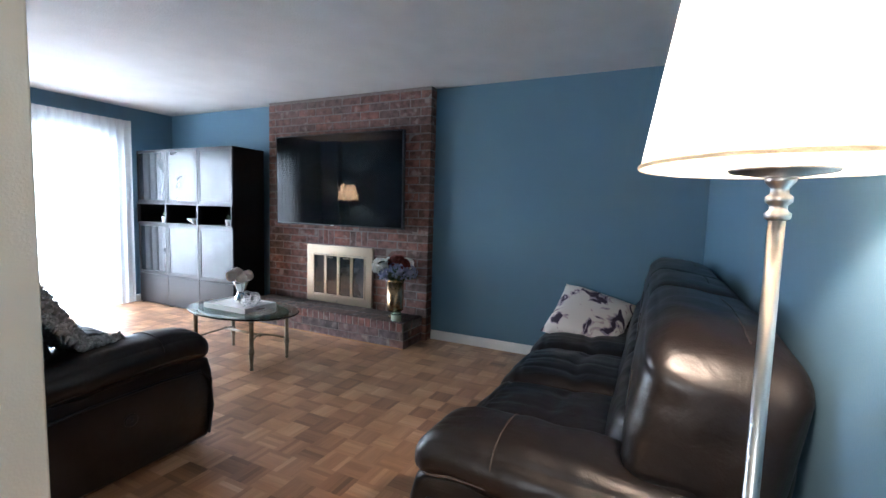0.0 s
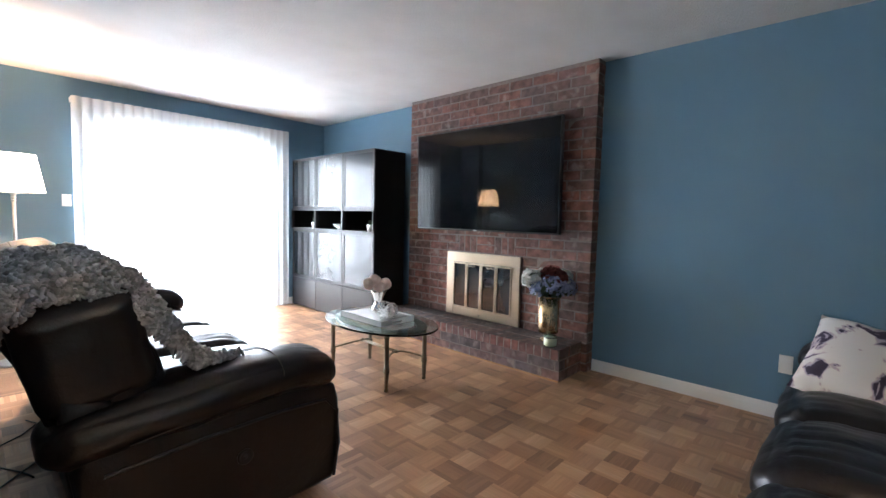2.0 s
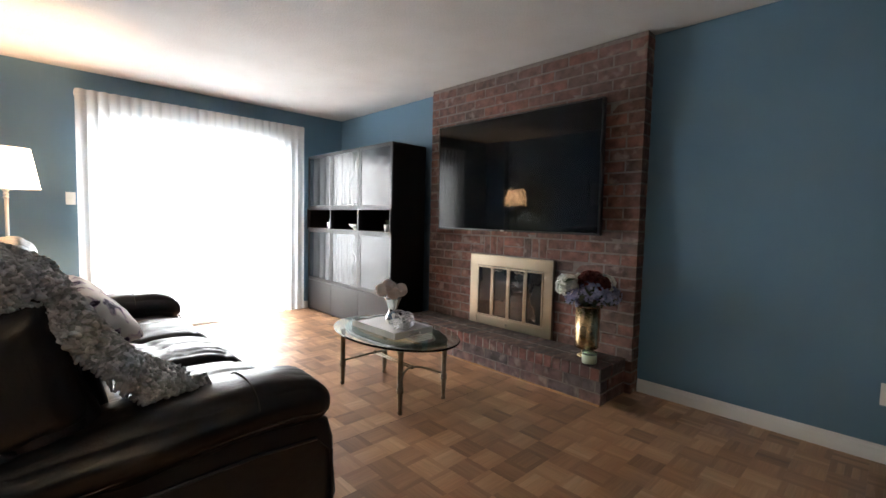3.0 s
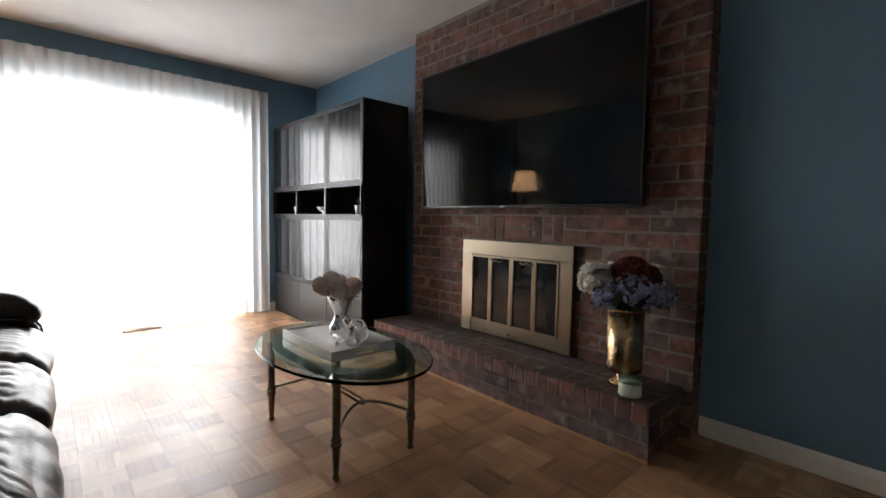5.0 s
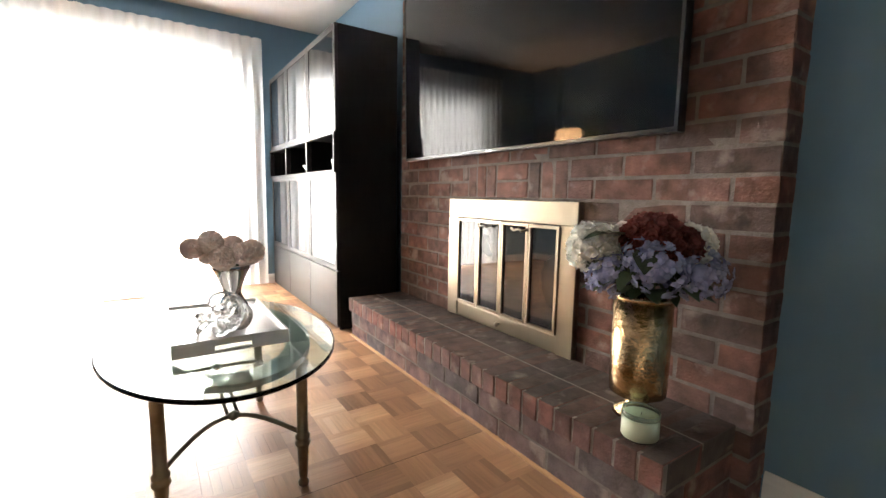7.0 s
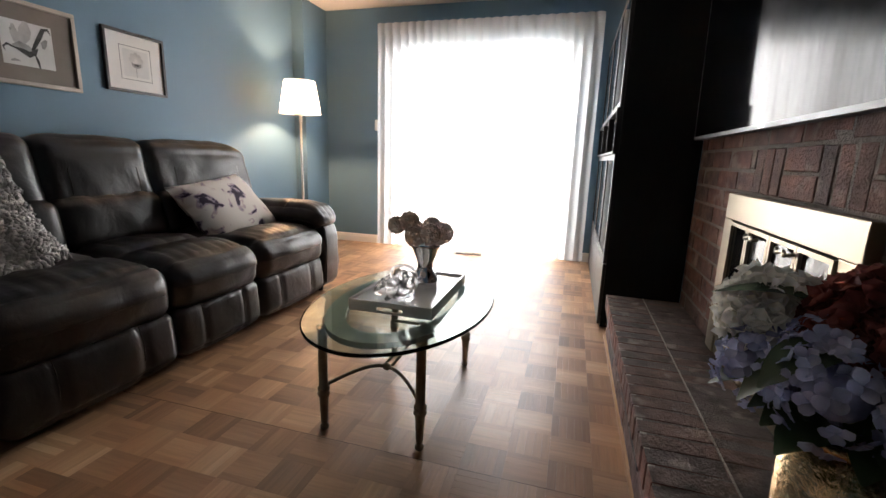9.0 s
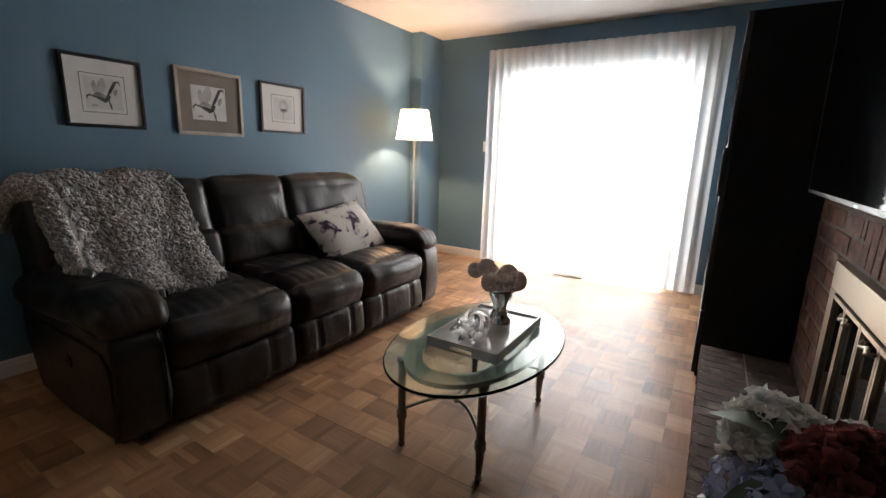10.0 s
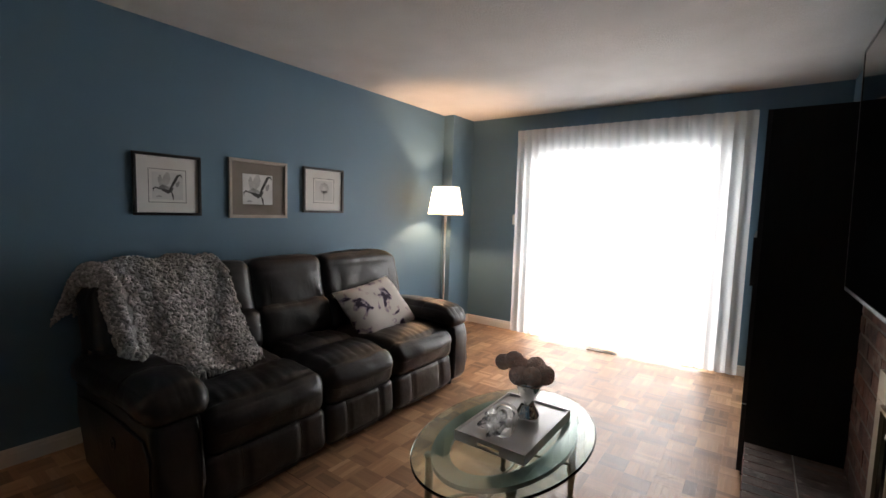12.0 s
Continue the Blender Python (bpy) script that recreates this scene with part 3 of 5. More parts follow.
        for q in (-1, 1):
            part("welt", tube([(cx + q * (0.142 - 0.07 * max(0, f - 0.9) * 10 * max(0, f - 0.9) * 10), -0.3 + 0.755 * f, 0.528 - 0.045 * (1 - f) ** 2 - 0.03 * max(0, f - 0.82) * 5.5) for f in [i / 24 for i in range(25)]], 0.0036, 6), STITCH if q == sgn else LEATHER, ap)
        part("piping", tube([(xo + sgn * 0.004, y, z) for y, z in ((-0.36, 0.4), (-0.1, 0.42), (0.2, 0.43), (0.4, 0.42), (0.455, 0.36), (0.46, 0.2), (0.44, 0.07))], 0.007, 6), LEATHER, a)
        part("piping", tube([(xi + sgn * 0.02, y, z) for y, z in ((0.44, 0.5), (0.468, 0.46), (0.479, 0.38), (0.479, 0.2), (0.472, 0.08))], 0.006, 6), LEATHER, a)
        part("release_button", lathe([(0.03, 0), (0.03, 0.004), (0.022, 0.005), (0.02, 0.002), (0.008, 0.002), (0.006, 0.008), (0, 0.009)], 20, pose(xo, 0.06, 0.3, 0, 90 * sgn)), BLACKPL, a, "round black recliner button", True)
        wing = puff(0.16, 0.3 + deep, 0.46, 0.075, 0.02, 26, 0.008, 60 + sgn)
        for v in wing.verts:
            if v.co.x * sgn > 0:
                v.co.x -= sgn * (0.008 * bell(v.co.z - 0.1 - 0.3 * v.co.y, 0.012) + 0.007 * fold(v.co.y, 30, sgn + 8) * bell(v.co.z + 0.02, 0.12))
        wing.transform(pose(sgn * (hl - 0.128), -0.275 - 0.5 * deep - 0.5 * lean, 0.6 - low, 13 - 100 * deep + 60 * lean))
        part("back_wing", wing, LEATHER, so, "", True)
        for y in (-0.2, 0.38):
            part("foot", lathe([(0.025, 0), (0.025, 0.052)], 12, pose(sgn * (hl - 0.12), y, 0)), BLACKPL, so)
    so.matrix_basis = place @ Matrix.Diagonal((stretch, 1, 1, 1))
    return so


sofa("sofa", "dark brown leather reclining three-seat sofa under framed prints", pose(-2.8, 1.635, 0), lean=0.085, low=0.015)
sofa("sofa", "dark brown leather reclining sofa against the blue wall", pose(0.235, 2.9, 0, 0, 0, 90), 1.07, 0.045, 0.0, 0.02)


# ---- floor lamps ----
def floor_lamp(place, label, tall=1.0, watts=85.0, tint=(1.0, 0.62, 0.36)):
    la = thing("floor_lamp", label, "lamp", "floor lamps")
    part("base", lathe([(0.13, 0), (0.135, 0.008), (0.13, 0.02), (0.1, 0.028), (0.03, 0.036), (0.022, 0.06)], 32), CHROME, la, "", True)
    part("pole", lathe([(0.0112, 0.05), (0.0108, 1.252)], 16), CHROME, la, "", True)
    prof = [(0.0108, 1.252), (0.016, 1.255), (0.0165, 1.262), (0.011, 1.267), (0.0108, 1.273), (0.0165, 1.278), (0.017, 1.285), (0.0115, 1.29), (0.011, 1.297), (0.018, 1.305), (0.02, 1.311), (0.012, 1.315), (0.012, 1.40)]
    part("neck", lathe(prof, 24), CHROME, la, "turned nickel neck", True)
    part("drip_plate", lathe([(0.02, 1.312), (0.064, 1.319), (0.066, 1.323), (0.02, 1.32)], 28), CHROME, la, "", True)
    bm = bmesh.new()
    n = 96
    for r0, r1 in ((0.186, 0.137),):
        lo = [bm.verts.new((r0 * math.cos(2 * math.pi * k / n), r0 * math.sin(2 * math.pi * k / n), 1.326)) for k in range(n)]
        hi = [bm.verts.new((r1 * math.cos(2 * math.pi * k / n), r1 * math.sin(2 * math.pi * k / n), 1.61)) for k in range(n)]
        for k in range(n):
            bm.faces.new((lo[k], lo[(k + 1) % n], hi[(k + 1) % n], hi[k]))
    sh = part("shade", bm, SHADE, la, "cream pleated fabric shade, lit", True)
    part("hem", tube([(0.1865 * math.cos(a), 0.1865 * math.sin(a), 1.327) for a in [2 * math.pi * k / 64 for k in range(64)]], 0.0035, 6, closed=True), SHADE, sh, "", True)
    part("hem", tube([(0.1375 * math.cos(a), 0.1375 * math.sin(a), 1.609) for a in [2 * math.pi * k / 64 for k in range(64)]], 0.003, 6, closed=True), SHADE, sh, "", True)
    b = part("bulb", lathe([(0.013, 1.4), (0.03, 1.44), (0.032, 1.47), (0.02, 1.5), (0.0, 1.51)], 20), BULB, la, "glowing warm bulb", True)
    la.matrix_basis = place @ Matrix.Diagonal((1, 1, tall, 1))
    b.visible_shadow = False
    x, y, z = place.translation
    li = new("lamp_light", bpy.data.lights.new("lamp_light", "POINT"))
    li.data.energy, li.data.color, li.data.shadow_soft_size = watts, tint, 0.035
    li.location = (x, y, 1.455 * tall)


floor_lamp(pose(-4.77, 1.252, 0), "nickel floor lamp with lit cream shade in the corner")
floor_lamp(pose(0.556, 1.36, 0), "nickel floor lamp with lit cream shade beside the sofa", 1.025, 34.0, (1.0, 0.68, 0.44))

# ---- storage cabinets ----
CB_Y, CB_B, CB_T, CB_X0, CB_X1 = 3.93, 4.36, 1.92, -5.51, -3.78
unit = (CB_X1 - CB_X0) / 3


def cabinet(k):
    a, b = CB_X0 + k * unit + 0.0008, CB_X0 + (k + 1) * unit - 0.0008
    ca = thing("cabinet", "tall black-brown cabinet with glass doors and an open niche", "cabinet", "wall cabinets")
    f = CB_Y + 0.02
    part("side_panel", boxes((a, a + 0.018, f, CB_B, 0, CB_T), bevel=0.001), BLACKWOOD, ca)
    part("side_panel", boxes((b - 0.018, b, f, CB_B, 0, CB_T), bevel=0.001), BLACKWOOD, ca)
    for z in (0.02, 0.38, 1.02, 1.265, CB_T - 0.018):
        part("shelf", boxes((a + 0.018, b - 0.018, f, CB_B - 0.008, z, z + 0.018)), BLACKWOOD, ca)
    part("back_panel", boxes((a + 0.018, b - 0.018, CB_B - 0.008, CB_B, 0.02, CB_T)), BLACKWOOD, ca)
    part("drawer_front", boxes((a + 0.002, b - 0.002, CB_Y, f, 0.02, 0.388), bevel=0.0015), GREYLAC, ca, "glossy grey drawer front")
    for z0, z1 in ((0.396, 1.024), (1.276, CB_T)):
        d = part("door", boxes((a + 0.002, a + 0.037, CB_Y, f, z0, z1), (b - 0.037, b - 0.002, CB_Y, f, z0, z1), (a + 0.037, b - 0.037, CB_Y, f, z0, z0 + 0.035), (a + 0.037, b - 0.037, CB_Y, f, z1 - 0.035, z1)), GREYLAC, ca, "framed door")
        part("glass_panel", boxes((a + 0.037, b - 0.037, CB_Y + 0.004, CB_Y + 0.009, z0 + 0.035, z1 - 0.035)), DOORGLASS, d, "dark reflecting glass")
    n0, n1 = 1.024, 1.276
    for r in ((a, b, n0, n0 + 0.016), (a, b, n1 - 0.016, n1), (a, a + 0.013, n0 + 0.016, n1 - 0.016), (b - 0.013, b, n0 + 0.016, n1 - 0.016)):
        part("niche_edge", boxes((r[0], r[1], CB_Y - 0.014, f, r[2], r[3]), bevel=0.001), GREYLAC, ca, "grey niche edging")
    return ca


for k in range(3):
    cabinet(k)

# ---- brick chimney, hearth and insert ----
IX0, IX1, IZ0, IZ1 = -3.06, -2.19, 0.25, 0.876
HX0, HX1, HY0, HZ = -3.65, -1.605, 3.955, 0.245
chimney = tagged(thing("chimney_breast", "red-brown brick chimney breast with pale mortar", "fireplace"), kind="structure")
part("mortar_core", boxes((CH_X0 + 0.0035, CH_X1 - 0.0035, CH_Y + 0.002, N, 0, H)), MORTAR, chimney)
hearth = thing("hearth", "raised brick hearth with a brick-on-edge top", "hearth")
part("mortar_core", boxes((HX0 + 0.006, HX1 - 0.006, HY0 + 0.0225, CH_Y + 0.003, 0, 0.169)), MORTAR, hearth)
part("cap_mortar", boxes((HX0 + 0.003, HX1 - 0.003, HY0 + 0.02, CH_Y - 0.001, 0.17, HZ - 0.0012)), MORTARD, hearth)
part("cap_pointing", boxes((HX0 + 0.003, HX1 - 0.003, HY0 + 0.0034, HY0 + 0.02, 0.17, HZ - 0.0014), (HX0 + 0.003, HX1 - 0.003, HY0 + 0.1885, HY0 + 0.1945, HZ - 0.02, HZ - 0.0006)), PALEM, hearth)

insert = thing("fireplace_insert", "brass framed fireplace with four smoked glass doors", "fireplace")
iy = CH_Y - 0.03
part("firebox", boxes((IX0 + 0.03, IX1 - 0.03, CH_Y - 0.004, CH_Y + 0.005, IZ0 + 0.02, IZ1 - 0.03)), BLACKPL, insert)
for r in ((IX0, IX1, iy, IZ1 - 0.095, IZ1), (IX0, IX0 + 0.085, iy, IZ0, IZ1 - 0.095), (IX1 - 0.085, IX1, iy, IZ0, IZ1 - 0.095), (IX0 + 0.085, IX1 - 0.085, iy + 0.006, IZ0, IZ0 + 0.075)):
    part("surround_rail", boxes((r[0], r[1], r[2], CH_Y + 0.001, r[3], r[4]), bevel=0.003), BRASS, insert)
dw = (IX1 - IX0 - 0.17) / 4
for k in range(4):
    a = IX0 + 0.085 + k * dw + 0.002
    b = a + dw - 0.004
    z0, z1 = IZ0 + 0.08, IZ1 - 0.1
    t_ = 0.013
    d = part("glass_door", boxes((a, a + t_, iy - 0.006, iy + 0.014, z0, z1), (b - t_, b, iy - 0.006, iy + 0.014, z0, z1), (a + t_, b - t_, iy - 0.006, iy + 0.014, z0, z0 + t_), (a + t_, b - t_, iy - 0.006, iy + 0.014, z1 - t_, z1)), BRASS, insert, "brass edged door leaf")
    part("pane", boxes((a + t_, b - t_, iy + 0.004, iy + 0.008, z0 + t_, z1 - t_)), FIREGLASS, d, "smoked glass")
for xx in (-2.74, -2.5):
    part("handle", tube([(xx - 0.05, iy - 0.012, 0.752), (xx - 0.025, iy - 0.022, 0.744), (xx, iy - 0.014, 0.752), (xx + 0.025, iy - 0.022, 0.744), (xx + 0.05, iy - 0.012, 0.752)], 0.006, 8), BRASSD, insert, "dark twisted handle", True)
part("knob", lathe([(0.005, 0), (0.005, 0.012), (0.012, 0.016), (0.012, 0.022), (0, 0.026)], 14, pose(-2.63, iy + 0.006, IZ0 + 0.035, 90)), BRASSD, insert, "", True)

# ---- television ----
tv = thing("television", "large flat black television mounted on the brick chimney", "television")
TX0, TX1, TZ0, TZ1, TY = -3.44, -1.80, 1.09, 2.045, 4.24
part("casing", boxes((TX0, TX1, TY + 0.006, TY + 0.045, TZ0, TZ1), (TX0 + 0.3, TX1 - 0.3, TY + 0.045, TY + 0.08, TZ0 + 0.15, TZ1 - 0.2), bevel=0.003), BLACKPL, tv)
part("bezel", boxes((TX0, TX0 + 0.01, TY, TY + 0.006, TZ0, TZ1), (TX1 - 0.01, TX1, TY, TY + 0.006, TZ0, TZ1), (TX0 + 0.01, TX1 - 0.01, TY, TY + 0.006, TZ1 - 0.01, TZ1), (TX0 + 0.01, TX1 - 0.01, TY, TY + 0.006, TZ0, TZ0 + 0.014)), BLACKPL, tv)
part("screen", boxes((TX0 + 0.01, TX1 - 0.01, TY + 0.002, TY + 0.006, TZ0 + 0.014, TZ1 - 0.01)), SCREEN, tv)
part("logo_plate", boxes((-2.68, -2.64, TY - 0.0015, TY, TZ0 + 0.002, TZ0 + 0.009)), CHROME, tv, "small silver maker's plate")
part("wall_bracket", boxes((-2.85, -2.45, TY + 0.08, CH_Y, 1.4, 1.75)), BLACKPL, tv)
tv.matrix_basis = Matrix.Translation((0, TY, TZ0)) @ pose(0, 0, 0, 1.0) @ Matrix.Translation((0, -TY, -TZ0))
# ---- coffee table ----
TCX, TCY, TZ = -2.668, 3.125, 0.422
table = thing("coffee_table", "oval glass coffee table on turned brass legs", "table")


def oval(a, b, z, n=72):
    return [(TCX + a * math.cos(2 * math.pi * k / n), TCY + b * math.sin(2 * math.pi * k / n), z) for k in range(n)]


def slab(a, b, z0, z1, n=72, e=0.004):
    bm = bmesh.new()
    rings = [[bm.verts.new(p) for p in oval(a + d, b + d, z, n)] for d, z in ((-e, z0), (0, z0 + e), (0, z1 - e), (-e, z1))]
    for r, q in zip(rings, rings[1:]):
        for k in range(n):
            bm.faces.new((r[k], r[(k + 1) % n], q[(k + 1) % n], q[k]))
    bm.faces.new(rings[0][::-1]), bm.faces.new(rings[-1])
    return bm


part("glass_top", slab(0.53, 0.338, TZ - 0.014, TZ), GLASS, table, "thick clear oval glass", False).visible_shadow = False
bm = bmesh.new()
rings = [[bm.verts.new(p) for p in oval(a, b, z)] for a, b, z in ((0.44, 0.262, TZ - 0.034), (0.36, 0.19, TZ - 0.034), (0.36, 0.19, TZ - 0.015), (0.44, 0.262, TZ - 0.015))]
for r, q in zip(rings, rings[1:] + rings[:1]):
    for k in range(72):
        bm.faces.new((r[k], r[(k + 1) % 72], q[(k + 1) % 72], q[k]))
RIM = surface("grey_green_satin_metal", (0.2, 0.22, 0.2), (0.26, 0.28, 0.25), 8, 0.35, 0.5, rough2=0.45)
part("top_rim", bm, RIM, table, "flat grey-green oval band under the glass")
LEGS = [(-3.003, 2.935), (-2.351, 3.297), (-2.351, 2.935), (-3.003, 3.297)]
leg_prof = [(0.008, 0), (0.015, 0.006), (0.016, 0.016), (0.009, 0.026), (0.0125, 0.034), (0.017, 0.13), (0.023, 0.138), (0.023, 0.146), (0.017, 0.152), (0.022, 0.158), (0.022, 0.166), (0.0165, 0.172), (0.0165, 0.372), (0.021, 0.376), (0.021, 0.388)]
for x, y in LEGS:
    part("leg", lathe(leg_prof, 20, pose(x, y, 0)), BRASSD, table, "", True)
for x in (-3.003, -2.351):
    sg = 1 if x < TCX else -1
    pts = [(x + sg * 0.12 * math.sin(math.pi * f), 2.935 + 0.362 * f, 0.17 + 0.05 * math.sin(math.pi * f)) for f in [i / 16 for i in range(17)]]
    part("stretcher", tube(pts, 0.007, 8), BRASSD, table, "curved brass stretcher", True)
for dy in (-0.014, 0.014):
    part("crossbar", tube([(-2.883, TCY + dy, 0.22), (-2.471, TCY + dy, 0.22)], 0.005, 8), BRASSD, table, "", True)
for x in (-2.883, -2.471):
    part("boss", lathe([(0.0, -0.018), (0.014, -0.008), (0.016, 0), (0.014, 0.008), (0, 0.018)], 14, pose(x, TCY, 0.22)), BRASSD, table, "", True)

# tray and its things
LACQ = surface("white_lacquer", (0.78, 0.77, 0.75), (0.82, 0.81, 0.79), 5, 0.07, rough2=0.12, coat=0.6)
tray = thing("tray", "white lacquered shallow tray on the glass table", "tray")
tx0, tx1, ty0, ty1, tz = -2.955, -2.465, 2.975, 3.292, TZ + 0.001
part("top_panel", boxes((tx0 + 0.009, tx1 - 0.009, ty0 + 0.009, ty1 - 0.009, tz + 0.022, tz + 0.0335)), LACQ, tray)
for r in ((tx0, tx1, ty0, ty0 + 0.0085), (tx0, tx1, ty1 - 0.0085, ty1), (tx0, tx0 + 0.0085, ty0 + 0.0085, ty1 - 0.0085), (tx1 - 0.0085, tx1, ty0 + 0.0085, ty1 - 0.0085)):
    part("rim", boxes((*r, tz + 0.03, tz + 0.0425), bevel=0.001), LACQ, tray)
for r in ((tx0, tx1, ty0, ty0 + 0.01), (tx0, tx1, ty1 - 0.01, ty1)):
    part("side", boxes((*r, tz, tz + 0.03)), LACQ, tray)
tym = (ty0 + ty1) / 2
for xa in (tx0, tx1 - 0.01):
    part("side", boxes((xa, xa + 0.01, ty0 + 0.01, tym - 0.05, tz, tz + 0.03), (xa, xa + 0.01, tym + 0.05, ty1 - 0.01, tz, tz + 0.03), (xa, xa + 0.01, tym - 0.05, tym + 0.05, tz, tz + 0.008), (xa, xa + 0.01, tym - 0.05, tym + 0.05, tz + 0.023, tz + 0.03)), LACQ, tray, "end with a handle slot")
tz += 0.0335

vase = thing("flower_vase", "silver mirrored waisted vase on the white tray", "vase")
VX, VY = -2.745, 3.172
prof = [(0.04, 0), (0.051, 0.006), (0.054, 0.022), (0.05, 0.04), (0.039, 0.06), (0.031, 0.076), (0.0295, 0.088), (0.034, 0.108), (0.046, 0.138), (0.058, 0.165), (0.066, 0.185), (0.063, 0.185), (0.05, 0.155), (0.03, 0.11), (0.0, 0.1)]
part("body", lathe(prof, 40, pose(VX, VY, tz)), SILVER, vase, "", True)


def petal_ball(radius, petals, seed, size, flat=0.8):
    """A bloom of many cupped petals round a core."""
    rnd = random.Random(seed)
    bm = bmesh.new()
    bmesh.ops.create_icosphere(bm, subdivisions=2, radius=radius * 0.5)
    for k in range(petals):
        z = 1 - 1.75 * (k + 0.5) / petals
        a = k * 2.39996 + rnd.uniform(-0.2, 0.2)
        rr = math.sqrt(max(0, 1 - z * z))
        d = Vector((rr * math.cos(a), rr * math.sin(a), z))
        up = Vector((0, 0, 1)) if abs(d.z) < 0.9 else Vector((1, 0, 0))
        s = d.cross(up).normalized()
        w = s.cross(d).normalized()
        tw = rnd.uniform(-0.6, 0.6)
        s, w = s * math.cos(tw) + w * math.sin(tw), w * math.cos(tw) - s * math.sin(tw)
        c = d * radius * rnd.uniform(0.78, 1.0)
        g = size * rnd.uniform(0.7, 1.25)
        mid = bm.verts.new(c - d * g * 0.2)
        ph = rnd.uniform(0, 6.28)
        rows_ = []
        for f_, lift in ((0.55, -0.12), (1.0, rnd.uniform(0.15, 0.75))):
            rows_.append([bm.verts.new(c + f_ * g * (math.cos(q) * s + math.sin(q) * w) * (1 + 0.14 * f_ * math.sin(3 * q + ph)) + d * g * (lift + 0.22 * f_ * math.sin(4 * q + ph) + 0.1 * f_ * rnd.uniform(-1, 1))) for q in [2 * math.pi * i / 9 for i in range(9)]])
        for i in range(9):
            e_ = (i + 1) % 9
            bm.faces.new((mid, rows_[0][i], rows_[0][e_]))
            bm.faces.new((rows_[0][i], rows_[1][i], rows_[1][e_], rows_[0][e_]))
    bm.transform(Matrix.Diagonal((1, 1, flat, 1)))
    return bm


def floret_ball(radius, count, seed):
    """A hydrangea head: many loose four-petalled florets round a hidden core."""
    rnd = random.Random(seed)
    bm = bmesh.new()
    bmesh.ops.create_icosphere(bm, subdivisions=2, radius=radius * 0.5)
    for k in range(count):
        z = 1 - 1.8 * (k + 0.5) / count
        a = k * 2.39996
        rr = math.sqrt(max(0, 1 - z * z))
        d = Vector((rr * math.cos(a), rr * math.sin(a), z)) + Vector([rnd.uniform(-0.25, 0.25) for _ in range(3)])
        d.normalize()
        q = d.to_track_quat("Z", "Y").to_matrix().to_4x4() @ pose(0, 0, 0, 0, 0, rnd.uniform(0, 90))
        c = Matrix.Translation(d * radius * rnd.uniform(0.78, 1.08)) @ q
        g = rnd.uniform(0.0115, 0.0165)
        for p in range(4):
            m = c @ pose(0, 0, 0, 0, -rnd.uniform(5, 40), 90 * p + rnd.uniform(-8, 8))
            cu = rnd.uniform(-0.003, 0.004)
            rib = [bm.verts.new(m @ Vector((g * f_, 0, 0.0035 * math.sin(math.pi * f_) - cu * f_ * f_))) for f_ in (0, 0.4, 0.8, 1.2)]
            for sg in (-1, 1):
                ed = [bm.verts.new(m @ Vector((g * f_, sg * g * wd, 0.001 - cu * f_))) for f_, wd in ((0.3, 0.38), (0.75, 0.58), (1.12, 0.36))]
                bm.faces.new((rib[0], rib[1], ed[0])), bm.faces.new((rib[1], rib[2], ed[1], ed[0])), bm.faces.new((rib[2], rib[3], ed[2], ed[1]))
    return bm


PINK = surface("peach_petals", (0.96, 0.72, 0.62), (0.98, 0.84, 0.77), 60, 0.85, vary=0.04)
CREAMP = petal("cream_petals", (0.95, 0.93, 0.87), (0.97, 0.96, 0.92), 0.2)
BLUEP = petal("blue_lilac_petals", (0.26, 0.28, 0.46), (0.5, 0.51, 0.68))
REDP = petal("dark_red_petals", (0.15, 0.035, 0.03), (0.28, 0.085, 0.07))
LEAFM = surface("dark_green_leaf", (0.025, 0.05, 0.02), (0.05, 0.085, 0.03), 20, 0.45, vary=0.2, by_island=True)

roses = thing("rose_bouquet", "pale peach pompom blooms standing in the silver vase", "flowers")


def pompom(radius, seed):
    """A dense ruffled bloom: crinkled ball with many short curled petal tips."""
    bm = bmesh.new()
    bmesh.ops.create_icosphere(bm, subdivisions=5, radius=1)
    for v in bm.verts:
        d = v.co.normalized()
        q = d * 3.2 + Vector((seed * 4.7, 0, 0))
        ridge = 1 - abs(noise.noise(q * 1.5)) * 2.2
        fine = 1 - abs(noise.noise(q * 3.3)) * 2.2
        tip = noise.noise(q * 8.0)
        v.co = d * radius * (0.84 + 0.12 * ridge + 0.1 * fine + 0.05 * tip)
    return bm


for i, (dx, dy, dz, r) in enumerate(((0.02, -0.118, 0.246, 0.036), (0.025, -0.062, 0.266, 0.041), (-0.04, 0.012, 0.24, 0.041), (0.0, 0.07, 0.224, 0.043), (-0.04, -0.062, 0.222, 0.042), (0.05, 0.035, 0.224, 0.04), (0.045, -0.03, 0.212, 0.043), (-0.02, 0.05, 0.21, 0.04))):
    part("bloom", pompom(r, i), PINK, roses, "", True).location = (VX + dx, VY + dy, tz + dz)
bm = bmesh.new()
for i in range(6):
    a = i * 1.05
    tube([(VX + 0.012 * math.cos(a), VY + 0.012 * math.sin(a), tz + 0.125), (VX + 0.03 * math.cos(a), VY + 0.03 * math.sin(a), tz + 0.21)], 0.003, 5, bm)
part("stems", bm, LEAFM, roses)

knot = thing("glass_knot", "clear glass knot sculpture lying on the white tray", "ornament")


